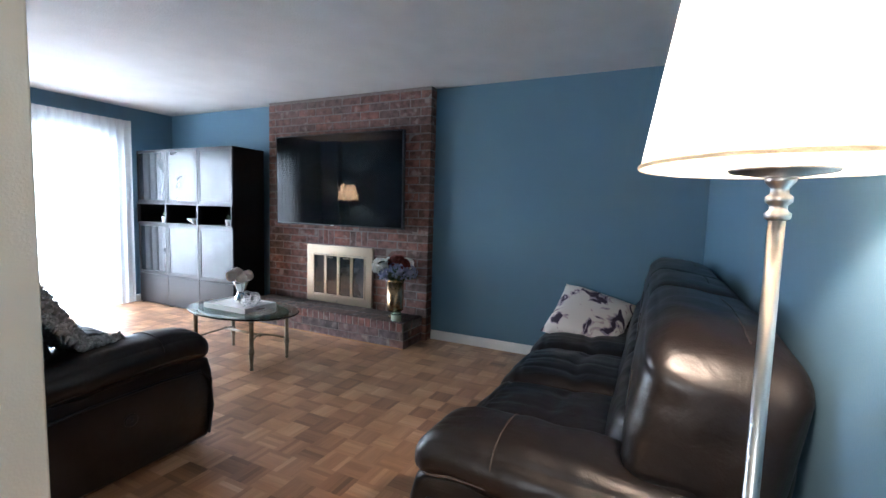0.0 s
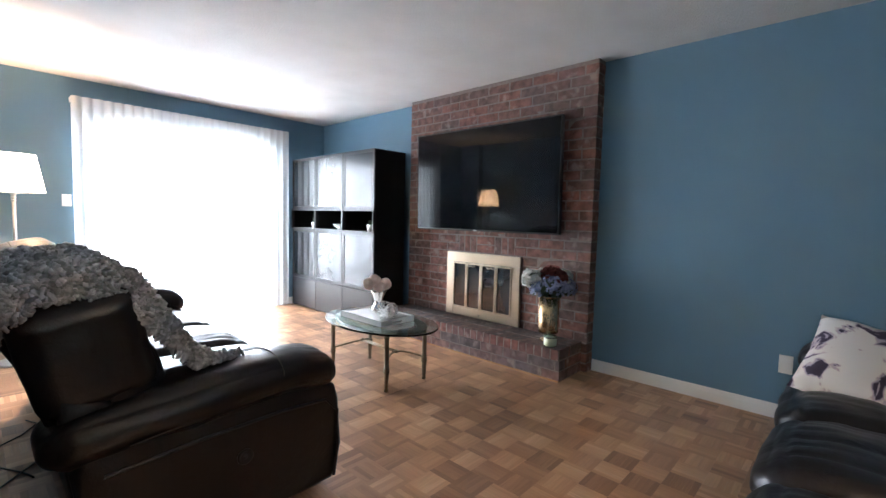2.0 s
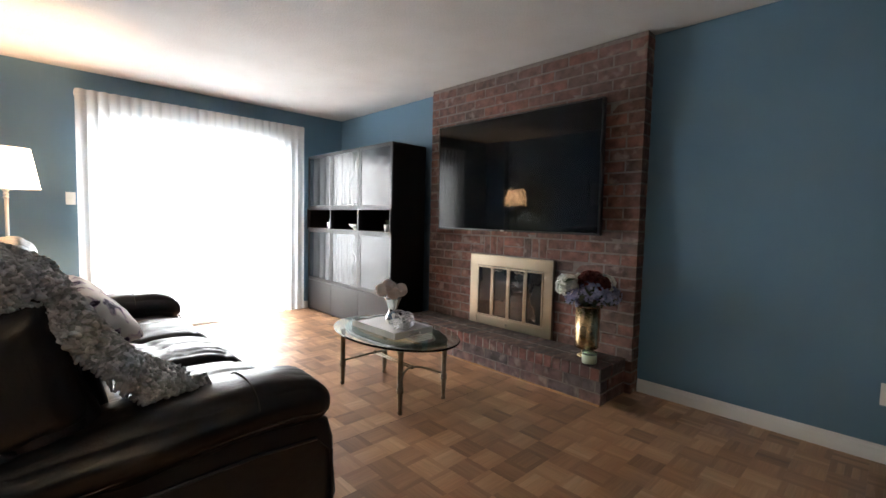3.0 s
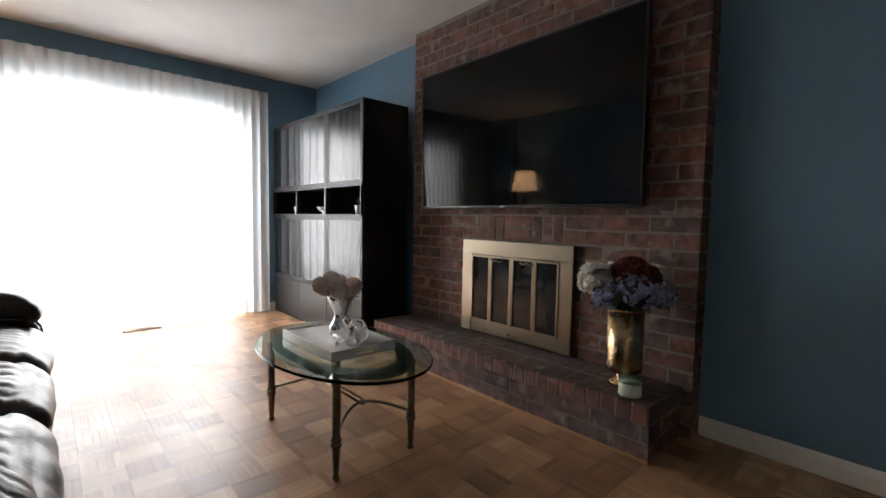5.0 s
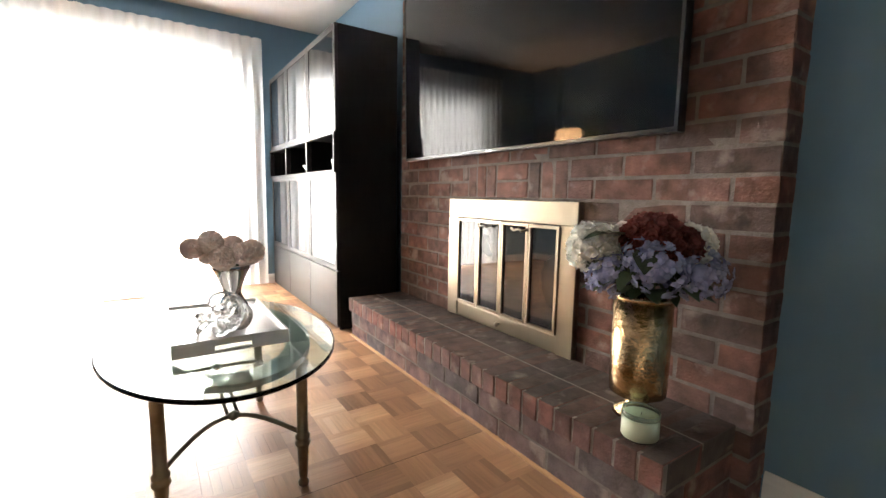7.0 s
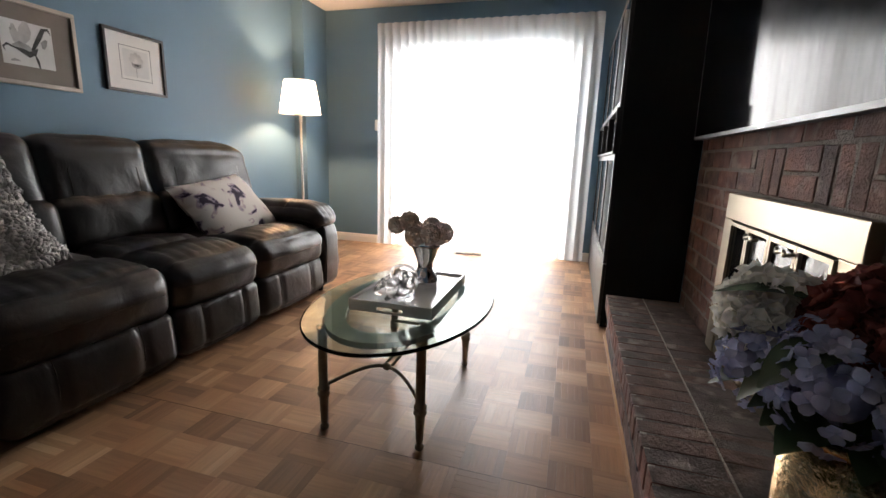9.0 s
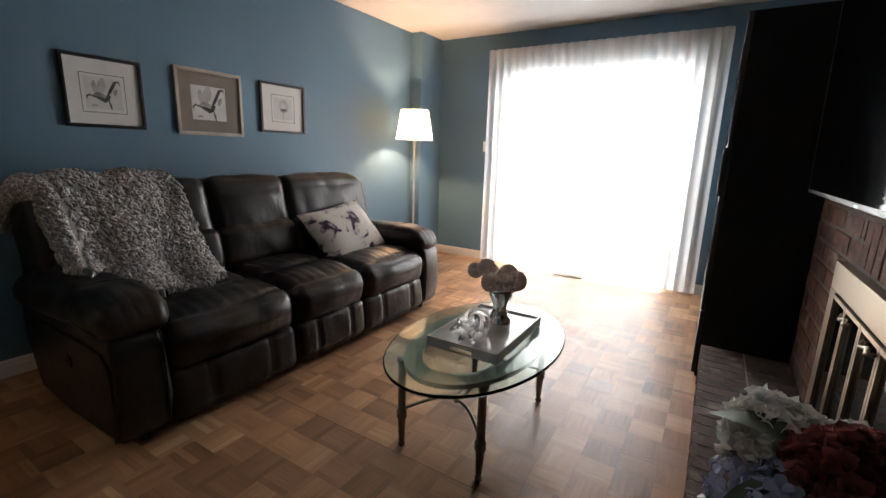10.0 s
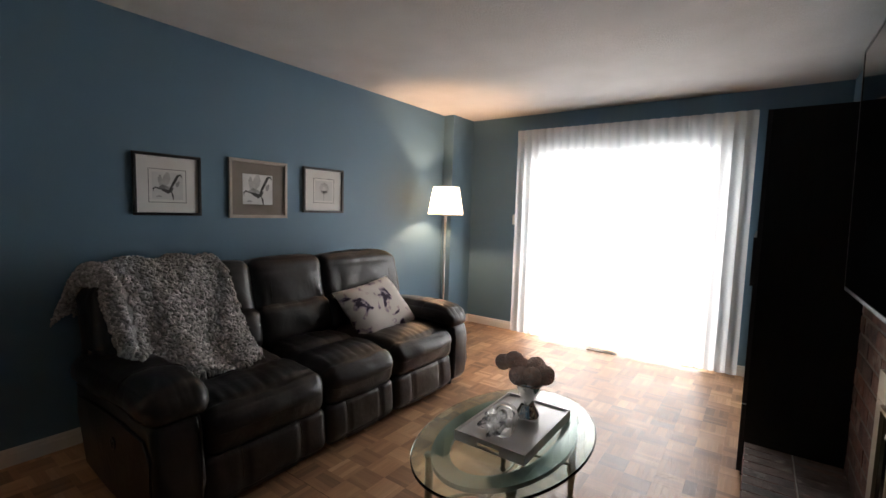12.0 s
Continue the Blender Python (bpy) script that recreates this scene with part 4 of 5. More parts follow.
def torus_knot(p, q, big, small, m, n=110):
    return [m @ Vector(((big + small * math.cos(q * a)) * math.cos(p * a), (big + small * math.cos(q * a)) * math.sin(p * a), small * 1.15 * math.sin(q * a))) for a in [2 * math.pi * k / n for k in range(n)]]


part("strand", tube(torus_knot(2, 3, 0.042, 0.027, pose(-2.577, 3.125, tz + 0.06, 30, 12, 30)), 0.0105, 12, closed=True), CRYSTAL, knot, "", True)
part("strand", tube(torus_knot(2, 5, 0.056, 0.022, pose(-2.572, 3.12, tz + 0.038, 6, -8, 80), 190), 0.0095, 12, closed=True), CRYSTAL, knot, "", True)

# ---- gold vase with hydrangeas and candle on the hearth ----
GX, GY = -1.80, 4.135
gv = thing("gold_vase", "hammered gold glass cylinder vase standing on the hearth", "vase")
gm = pose(GX, GY, HZ + 0.002)
part("foot", lathe([(0.052, 0.0), (0.066, 0.006), (0.062, 0.018), (0.032, 0.034), (0.03, 0.05)], 40, gm), GOLD, gv, "dark gold foot", True)
part("body", lathe([(0.03, 0.05), (0.06, 0.064), (0.079, 0.075), (0.081, 0.1), (0.081, 0.355), (0.075, 0.355), (0.075, 0.1), (0.0, 0.09)], 48, gm), GOLD, gv, "", True)
part("rim", lathe([(0.081, 0.355), (0.0835, 0.362), (0.082, 0.37), (0.077, 0.37), (0.075, 0.355)], 48, gm), GOLD, gv, "", True)
hyd = thing("hydrangea_bouquet", "white, blue and dark red silk hydrangeas in the gold vase", "flowers")
TOP = HZ + 0.37
blooms = [("white_bloom", CREAMP, -0.115, -0.08, 0.125, 0.082), ("white_bloom", CREAMP, -0.075, 0.0, 0.15, 0.055), ("red_bloom", REDP, 0.01, -0.005, 0.16, 0.085), ("blue_bloom", BLUEP, -0.045, -0.115, 0.06, 0.058), ("blue_bloom", BLUEP, 0.085, -0.08, 0.09, 0.07), ("blue_bloom", BLUEP, 0.14, 0.02, 0.075, 0.07), ("pale_bloom", CREAMP, 0.09, 0.06, 0.15, 0.06), ("blue_bloom", BLUEP, -0.09, 0.08, 0.08, 0.065), ("blue_bloom", BLUEP, 0.035, -0.07, 0.115, 0.058), ("red_bloom", REDP, 0.085, -0.01, 0.15, 0.06)]
for i, (nm, ma, dx, dy, dz, r) in enumerate(blooms):
    part(nm, petal_ball(r, 230, 50 + i, 0.0155, 0.92) if ma in (REDP, CREAMP) else floret_ball(r, int(9000 * r * r) + 18, 50 + i), ma, hyd, "", True).location = (GX + dx, GY + dy, TOP + dz)


def leaf_mesh(length, width):
    bm = bmesh.new()
    l, c, r = [], [], []
    for i in range(7):
        f = i / 6
        w = width * math.sin(math.pi * min(1, f * 0.97 + 0.02)) ** 0.8
        z = -0.5 * length * f * f
        l.append(bm.verts.new((length * f, -w, z + 0.25 * w))), c.append(bm.verts.new((length * f, 0, z))), r.append(bm.verts.new((length * f, w, z + 0.25 * w)))
    for a, b in ((l, c), (c, r)):
        for i in range(6):
            bm.faces.new((a[i], a[i + 1], b[i + 1], b[i]))
    return bm


lm = mesh_of("leaf", leaf_mesh(0.13, 0.035), LEAFM, True)
for i in range(14):
    lf = new("leaf", lm)
    lf.parent = hyd
    a = i * 26 + 7 * math.sin(i * 5)
    lf.matrix_basis = pose(GX + 0.05 * math.cos(radians(a)), GY + 0.05 * math.sin(radians(a)), TOP + 0.02 + 0.05 * (i % 3), 0, -25 + 18 * (i % 3), a)
for i in range(12):
    lf = new("leaf", lm)
    lf.parent = hyd
    a = i * 30 + 9 * math.sin(i * 3)
    lf.matrix_basis = pose(GX + 0.05 * math.cos(radians(a)), GY + 0.05 * math.sin(radians(a)), TOP + 0.05, 12 * math.sin(i), -12 + 8 * (i % 3), a) @ Matrix.Diagonal((0.72, 0.9, 0.72, 1))
for x_, y_, z_, ry_, rz_ in ((-0.03, -0.05, 0.165, -25, 250), (-0.06, -0.03, 0.12, -10, 262), (0.03, -0.05, 0.13, -10, 300)):
    lf = new("leaf", lm)
    lf.parent = hyd
    lf.matrix_basis = pose(GX + x_, GY + y_, TOP + z_, 0, ry_, rz_)
bm = bmesh.new()
for i in range(8):
    a = i * 0.8
    tube([(GX + 0.02 * math.cos(a), GY + 0.02 * math.sin(a), TOP - 0.27), (GX + 0.06 * math.cos(a), GY + 0.06 * math.sin(a), TOP + 0.09)], 0.004, 5, bm)
part("stems", bm, LEAFM, hyd)

candle = thing("jar_candle", "pale green candle in a short glass jar on the hearth", "candle")
WAX = surface("pale_green_wax", (0.6, 0.64, 0.46), (0.66, 0.7, 0.52), 20, 0.5)
cm = pose(-1.72, 4.03, HZ + 0.002)
part("wax", lathe([(0.046, 0.004), (0.0485, 0.007), (0.0485, 0.062), (0.0, 0.06)], 28, cm), WAX, candle, "", True)
part("jar", lathe([(0.0495, 0.06), (0.0495, 0.076), (0.047, 0.076), (0.047, 0.062)], 32, cm), GLASS, candle, "clear glass jar rim", True).visible_shadow = False
part("jar_base", lathe([(0.045, 0.0), (0.048, 0.004), (0.0, 0.004)], 28, cm), GLASS, candle, "", True)
part("wick", tube([(-1.72, 4.03, HZ + 0.06), (-1.718, 4.03, HZ + 0.072)], 0.0012, 5), BLACKPL, candle)

# ---- framed prints ----
MAT = surface("white_card", (0.72, 0.71, 0.69), (0.76, 0.75, 0.73), 10, 0.9)
GREYMAT = surface("taupe_card", (0.2, 0.175, 0.15), (0.23, 0.2, 0.175), 10, 0.9)
PAPER = surface("grey_print_paper", (0.55, 0.55, 0.54), (0.7, 0.7, 0.69), 6, 0.9)
INK = surface("dark_grey_ink", (0.03, 0.03, 0.03), (0.12, 0.12, 0.12), 25, 0.9)
MID = surface("mid_grey_ink", (0.2, 0.2, 0.2), (0.4, 0.4, 0.4), 20, 0.9)
PALE = surface("pale_grey_wash", (0.36, 0.36, 0.355), (0.58, 0.58, 0.57), 14, 0.9)
FRAMEK = surface("black_frame_wood", (0.008, 0.008, 0.009), (0.015, 0.014, 0.014), 20, 0.35)
FRAMES = surface("pewter_frame", (0.36, 0.31, 0.27), (0.46, 0.41, 0.36), 12, 0.35, 0.6)


def ribbon(pts, w, y):
    """A flat brush-stroke on the print, tapering to both ends."""
    bm = bmesh.new()
    up, dn = [], []
    for i, (x, z) in enumerate(pts):
        ax, az = pts[max(0, i - 1)]
        bx, bz = pts[min(len(pts) - 1, i + 1)]
        d = Vector((bx - ax, 0, bz - az)).normalized()
        nx, nz = -d.z, d.x
        g = w * math.sin(math.pi * (i + 0.35) / (len(pts) - 0.3))
        up.append(bm.verts.new((x + nx * g, y, z + nz * g))), dn.append(bm.verts.new((x - nx * g, y, z - nz * g)))
    for i in range(len(pts) - 1):
        bm.faces.new((up[i], up[i + 1], dn[i + 1], dn[i]))
    return bm


def arc(x, z, a0, a1, rx, rz, n=10):
    return [(x + rx * math.cos(radians(a0 + (a1 - a0) * i / n)), z + rz * math.sin(radians(a0 + (a1 - a0) * i / n))) for i in range(n + 1)]


def print_(x0, x1, z0, z1, fw, fm, mm, im, kind, label, line):
    pc = thing("framed_print", label, "picture", "prints over the sofa")
    y = S
    cx = (x0 + x1) / 2
    for r in ((x0, x1, z0, z0 + fw), (x0, x1, z1 - fw, z1), (x0, x0 + fw, z0 + fw, z1 - fw), (x1 - fw, x1, z0 + fw, z1 - fw)):
        part("frame_rail", boxes((r[0], r[1], y, y + 0.022, r[2], r[3]), bevel=0.003), fm, pc)
    part("mount", boxes((x0 + fw, x1 - fw, y + 0.002, y + 0.008, z0 + fw, z1 - fw)), mm, pc, "card mount")
    ia, ib, ic, id_ = im
    if line:
        for r in ((ia - 0.02, ib + 0.02, ic - 0.02, ic - 0.017), (ia - 0.02, ib + 0.02, id_ + 0.017, id_ + 0.02), (ia - 0.02, ia - 0.017, ic - 0.017, id_ + 0.017), (ib + 0.017, ib + 0.02, ic - 0.017, id_ + 0.017)):
            part("ruled_line", boxes((r[0], r[1], y + 0.008, y + 0.0086, r[2], r[3])), INK, pc)
    pr = part("print", boxes((ia, ib, y + 0.008, y + 0.009, ic, id_)), PAPER, pc, "grey floral photograph")
    mx, mz, s = (ia + ib) / 2, (ic + id_) / 2, (ib - ia) / 2
    if kind == "lily":
        def at(*q):
            return [(mx + u * s, mz + v * s) for u, v in q]
        strokes = [
            (at((0.0, 0.95), (0.05, 0.6), (0.12, 0.3), (0.2, 0.0)), 0.26 * s, PALE),
            (at((0.5, 0.75), (0.48, 0.4), (0.4, 0.1), (0.3, -0.2)), 0.17 * s, PALE),
            (at((-0.75, 0.35), (-0.62, 0.15), (-0.6, -0.05)), 0.13 * s, MID),
            (at((-0.25, -0.3), (0.05, -0.2), (0.35, -0.1), (0.6, -0.15)), 0.2 * s, MID),
            (at((-0.95, 0.6), (-0.85, 0.82), (-0.65, 0.75), (-0.5, 0.45), (-0.32, 0.12), (-0.15, -0.2), (-0.2, -0.42)), 0.095 * s, INK),
            (at((-0.35, -0.1), (-0.2, -0.3), (0.0, -0.42), (0.25, -0.3), (0.5, -0.22)), 0.13 * s, INK),
            (at((0.3, -0.3), (0.6, -0.2), (0.8, -0.12), (0.95, -0.25), (0.9, -0.42)), 0.05 * s, INK),
            (at((-0.22, -0.4), (-0.3, -0.65), (-0.35, -0.95)), 0.06 * s, INK),
            (at((0.55, 0.55), (0.6, 0.5), (0.64, 0.55)), 0.05 * s, MID),
            (at((0.4, -0.75), (0.6, -0.72), (0.75, -0.78)), 0.06 * s, MID),
        ]
    else:
        strokes = [(arc(mx, mz + 0.18 * s, a, a + 60, 0.34 * s, 0.4 * s, 6), 0.24 * s, PALE) for a in range(-20, 200, 40)]
        strokes += [(arc(mx, mz + 0.1 * s, 190, 350, 0.38 * s, 0.26 * s), 0.17 * s, MID), (arc(mx, mz + 0.0 * s, 200, 340, 0.2 * s, 0.12 * s), 0.09 * s, INK)]
        strokes += [([(mx, mz - 0.1 * s), (mx + 0.05 * s, mz - 0.5 * s), (mx + 0.03 * s, mz - 0.98 * s)], 0.035 * s, MID)]
    for i, (pts, w, ma) in enumerate(strokes):
        part("petal_shape", ribbon(pts, w, y + 0.0094 + 0.0003 * i), ma, pr)
    return pc


print_(-2.435, -2.045, 1.285, 1.665, 0.018, FRAMEK, MAT, (-2.325, -2.148, 1.385, 1.552), "lily", "black framed grey lily print with a wide white mount", True)
print_(-3.085, -2.622, 1.272, 1.692, 0.022, FRAMES, GREYMAT, (-2.962, -2.726, 1.371, 1.589), "lily", "pewter framed grey lily print with a taupe mount", False)
print_(-3.655, -3.236, 1.318, 1.69, 0.018, FRAMEK, MAT, (-3.535, -3.36, 1.42, 1.585), "poppy", "black framed grey poppy print with a white mount", True)

# ---- cushions and throw ----


def print_cloth():
    """Off-white cotton with scattered dark violet and black brush blots."""
    m, t, n, l, b = nodes_of("flower_print_cotton")
    co = n.new("ShaderNodeTexCoord")
    ns, ms = n.new("ShaderNodeTexNoise"), n.new("ShaderNodeTexNoise")
    ns.inputs["Scale"].default_value, ns.inputs["Detail"].default_value, ns.inputs["Distortion"].default_value = 9.5, 4, 0.9
    ms.inputs["Scale"].default_value = 4
    l.new(co.outputs["Object"], ns.inputs[0]), l.new(co.outputs["Object"], ms.inputs[0])
    r = n.new("ShaderNodeValToRGB")
    e = r.color_ramp.elements
    e[0].position, e[0].color = 0.0, (0.7, 0.66, 0.62, 1)
    e[1].position, e[1].color = 1.0, (0.02, 0.015, 0.02, 1)
    for p, c in ((0.54, (0.7, 0.66, 0.62, 1)), (0.565, (0.52, 0.42, 0.42, 1)), (0.595, (0.4, 0.34, 0.42, 1)), (0.62, (0.05, 0.035, 0.065, 1))):
        q = e.new(p)
        q.color = c
    l.new(ns.outputs[0], r.inputs[0])
    l.new(r.outputs[0], b.inputs["Base Color"])
    b.inputs["Roughness"].default_value = 0.9
    wv = n.new("ShaderNodeTexNoise")
    wv.inputs["Scale"].default_value = 260
    l.new(co.outputs["Object"], wv.inputs[0])
    bp = n.new("ShaderNodeBump")
    bp.inputs["Strength"].default_value, bp.inputs["Distance"].default_value = 0.25, 0.004
    l.new(wv.outputs[0], bp.inputs["Height"]), l.new(bp.outputs[0], b.inputs["Normal"])
    return m


PRINTC = print_cloth()


def throw_pillow(m, label, side=0.5, deep=0.5):
    bm = bmesh.new()
    n = 16
    for sg in (1, -1):
        g = {}
        for i in range(n + 1):
            for j in range(n + 1):
                u, v = 2 * i / n - 1, 2 * j / n - 1
                pinch = 1 - 0.14 * (1 - abs(u * v)) * (u * u + v * v) / 2
                h = 0.085 * ((1 - u**4) * (1 - v**4)) ** 0.55 * sg
                g[i, j] = bm.verts.new((u * side / 2 * pinch, v * deep / 2 * pinch, h + 0.006 * noise.noise(Vector((u * 3, v * 3, sg)))))
        for i in range(n):
            for j in range(n):
                bm.faces.new((g[i, j], g[i + 1, j], g[i + 1, j + 1], g[i, j + 1]))
    bmesh.ops.remove_doubles(bm, verts=bm.verts[:], dist=0.0006)
    pl = tagged(part("throw_pillow", bm, PRINTC, None, label, True), category="pillow", group="printed pillows")
    pl.matrix_basis = m
    return pl


def frame_of(centre, u, v):
    """A pose from the middle and two edge directions."""
    x = Vector(u).normalized()
    z = x.cross(Vector(v)).normalized()
    y = z.cross(x)
    m = Matrix((x, y, z)).transposed().to_4x4()
    return Matrix.Translation(centre) @ m


throw_pillow(frame_of((-3.385, 1.635, 0.607), (0.48, 0.02, -0.05), (0.06, -0.25, 0.285)), "off-white flower print pillow leaning on the leather sofa", 0.6, 0.48)
throw_pillow(frame_of((0.04, 3.665, 0.585), (0.485, -0.036, -0.1), (0.138, 0.376, 0.242)), "off-white flower print pillow leaning on the sofa arm", 0.5)

# ---- knitted throw over the sofa's back ----
YARN = surface("grey_chunky_yarn", (0.39, 0.377, 0.372), (0.58, 0.562, 0.553), 30, 0.95, bump=0.5, bump_scale=180, vary=0.35, by_island=True)
knit = thing("throw_blanket", "grey chunky knitted throw draped over the sofa back", "blanket")
DRAPE = [(1.015, 0.72), (1.015, 0.87), (1.055, 0.972), (1.145, 1.037), (1.265, 1.048), (1.375, 0.998), (1.448, 0.872), (1.525, 0.742), (1.6, 0.64), (1.69, 0.57), (1.765, 0.53)]


def drape(u, v):
    """u: 0 at the hanging outer edge to 1; v: 0 behind the back to 1 in front."""
    a = 0.78 * u
    hang = max(0.0, 0.25 - a) / 0.25
    reach = 0.94 - 0.5 * hang**1.5 + 0.03 * math.sin(11 * u)
    f = (0.06 + v * reach) * (len(DRAPE) - 1)
    i = min(int(f), len(DRAPE) - 2)
    g = f - i
    y = DRAPE[i][0] * (1 - g) + DRAPE[i + 1][0] * g
    z = DRAPE[i][1] * (1 - g) + DRAPE[i + 1][1] * g
    x = -1.81 - (a - 0.25) - 0.03 * v if hang == 0 else -1.81 + (0.055 + 0.11 * (1 - v) ** 2) * hang**0.7
    z -= (0.02 + 0.08 * (1 - v) ** 2 + 0.12 * v * v) * hang**1.5 * min(1.0, max(0.0, (z - 0.5) / 0.4))
    if y > 1.32 and hang > 0.2:
        z = max(z, 0.67)
    y += 0.014 * math.sin(17 * u + 6 * v)
    z += 0.014 * math.sin(21 * u - 5 * v)
    return Vector((x, y, z))


bm = bmesh.new()
nu, nv = 30, 44
grid = [[bm.verts.new(drape(i / nu, j / nv) + Vector((0, 0.0, 0.0))) for j in range(nv + 1)] for i in range(nu + 1)]
for i in range(nu):
    for j in range(nv):
        bm.faces.new((grid[i][j], grid[i + 1][j], grid[i + 1][j + 1], grid[i][j + 1]))
body = part("knit_body", bm, YARN, knit, "", True)
sol = body.modifiers.new("thickness", "SOLIDIFY")
sol.thickness, sol.offset = 0.018, 0.0
ry = random.Random(11)
bm = bmesh.new()
for k in range(5600):
    u, v = ry.random(), ry.random() ** 0.92
    p = drape(u, v)
    nrm = (drape(min(1, u + 0.02), v) - p).cross(drape(u, min(1, v + 0.02)) - p)
    if nrm.length < 1e-9:
        continue
    nrm.normalize()
    if nrm.z < -0.2 or (nrm.y < 0 and v > 0.4):
        nrm = -nrm
    side = Vector([ry.uniform(-1, 1) for _ in range(3)])
    side = (side - nrm * side.dot(nrm)).normalized() * ry.uniform(0.009, 0.017)
    sag = Vector((0, 0, -ry.uniform(0.004, 0.034)))
    q = p + nrm * 0.006
    tube([q - side, q - side * 0.5 + nrm * ry.uniform(0.005, 0.014) + sag * 0.3, q + side * 0.5 + nrm * ry.uniform(0.005, 0.014) + sag * 0.6, q + side + sag], (0.005, ry.uniform(0.006, 0.0085), ry.uniform(0.006, 0.0085), 0.0045), 6, bm)
pile = part("knit_texture", bm, YARN, knit, "", True)
tagged(pile, kind="stuff")
bm = bmesh.new()
for k in range(60):
    u = k / 59
    for v in (1.0,) if k % 3 else (1.0, 0.985):
        p = drape(u, v)
        h = ry.uniform(0.025, 0.075)
        tube([p, p + Vector((ry.uniform(-0.01, 0.01), 0.008, -h * 0.5)), p + Vector((ry.uniform(-0.015, 0.015), 0.012, -h))], (0.006, 0.006, 0.003), 5, bm)
for k in range(60):
    p = drape(0.0, k / 59)
    h = ry.uniform(0.014, 0.03)
    tube([p, p + Vector((0.012, ry.uniform(-0.01, 0.01), -h * 0.5)), p + Vector((0.014, ry.uniform(-0.01, 0.01), -h))], (0.006, 0.0065, 0.003), 5, bm)
tagged(part("fringe", bm, YARN, knit, "", True), kind="stuff")

# ---- niche ornaments ----
CER = surface("white_ceramic", (0.74, 0.73, 0.71), (0.8, 0.79, 0.77), 12, 0.25)
NZ = 1.038


def potted_plant(x, y):
    pp = thing("potted_plant", "tiny green plant in a white ceramic pot", "plant", "niche plants")
    part("pot", lathe([(0.025, 0), (0.03, 0.004), (0.042, 0.075), (0.038, 0.075), (0.03, 0.06), (0.0, 0.058)], 24, pose(x, y, NZ)), CER, pp, "", True)
    bm = bmesh.new()
    r = random.Random(int(x * 100))
    for k in range(26):
        a, h = r.uniform(0, 6.28), r.uniform(0.03, 0.07)
        d = Vector((math.cos(a), math.sin(a), 0)) * r.uniform(0.01, 0.035)
        tube([(x, y, NZ + 0.06), (x + d.x * 0.5, y + d.y * 0.5, NZ + 0.06 + h * 0.7), (x + d.x, y + d.y, NZ + 0.06 + h)], (0.003, 0.006, 0.001), 5, bm)
    part("foliage", bm, LEAFM, pp)


potted_plant(-5.07, 3.995)
potted_plant(-3.925, 3.995)
bowl = thing("bowl", "white ceramic footed bowl in the cabinet niche", "bowl")
part("body", lathe([(0.045, 0.0), (0.055, 0.006), (0.05, 0.012), (0.085, 0.035), (0.105, 0.065), (0.1, 0.068), (0.08, 0.04), (0.0, 0.022)], 32, pose(-4.57, 4.06, NZ)), CER, bowl, "", True)
# ---- small fixtures ----
def wall_plate(name, label, category, m, holes):
    wp = thing(name, label, category)
    part("plate", boxes((-0.035, 0.035, 0, 0.006, -0.057, 0.057), bevel=0.002), WHITE, wp)
    if holes:
        for z in (-0.02, 0.02):
            part("socket", boxes((-0.016, 0.016, 0.006, 0.008, z - 0.014, z + 0.014)), WHITE, wp)
    else:
        part("toggle", boxes((-0.005, 0.005, 0.006, 0.017, -0.008, 0.012), bevel=0.001), WHITE, wp)
    wp.matrix_basis = m


wall_plate("light_switch", "white light switch plate on the blue wall", "switch", pose(W, 1.655, 1.288, 0, 0, -90), False)
wall_plate("wall_outlet", "white double wall outlet above the baseboard", "outlet", pose(-0.325, N, 0.35, 0, 0, 180), True)

vent = thing("floor_vent", "dark slotted floor register by the patio door", "vent")
VENTM = surface("bronze_vent", (0.07, 0.05, 0.035), (0.1, 0.075, 0.05), 20, 0.4, 0.6)
part("frame", boxes((-5.5, -5.42, 2.595, 2.605, 0.001, 0.006), (-5.5, -5.42, 2.87, 2.88, 0.001, 0.006), (-5.5, -5.49, 2.605, 2.87, 0.001, 0.006), (-5.43, -5.42, 2.605, 2.87, 0.001, 0.006)), VENTM, vent)
# Flat black sheet stands for the shade in the duct below the slats.
part("duct_shade", boxes((-5.49, -5.43, 2.605, 2.87, 0.001, 0.002)), BLACKPL, vent)
for k in range(22):
    y = 2.609 + k * 0.012
    part("slat", boxes((-5.49, -5.43, y, y + 0.005, 0.002, 0.0055)), VENTM, vent)

# ---- chimney and hearth bricks ----
rb = random.Random(5)


def brick_mesh(lx, ly, lz, seed, ma=None):
    ma = ma or BRICK
    r = random.Random(seed)
    bm = bmesh.new()
    box(bm, -lx / 2, lx / 2, 0, ly, -lz / 2, lz / 2, 0.0026, 1)
    for v in bm.verts:
        v.co += Vector([r.uniform(-0.0014, 0.0014) for _ in range(3)])
    me_ = mesh_of("brick", bm, ma)
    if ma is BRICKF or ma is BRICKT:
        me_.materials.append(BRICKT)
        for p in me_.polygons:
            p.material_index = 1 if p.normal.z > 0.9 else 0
    return me_


CACHE = {}


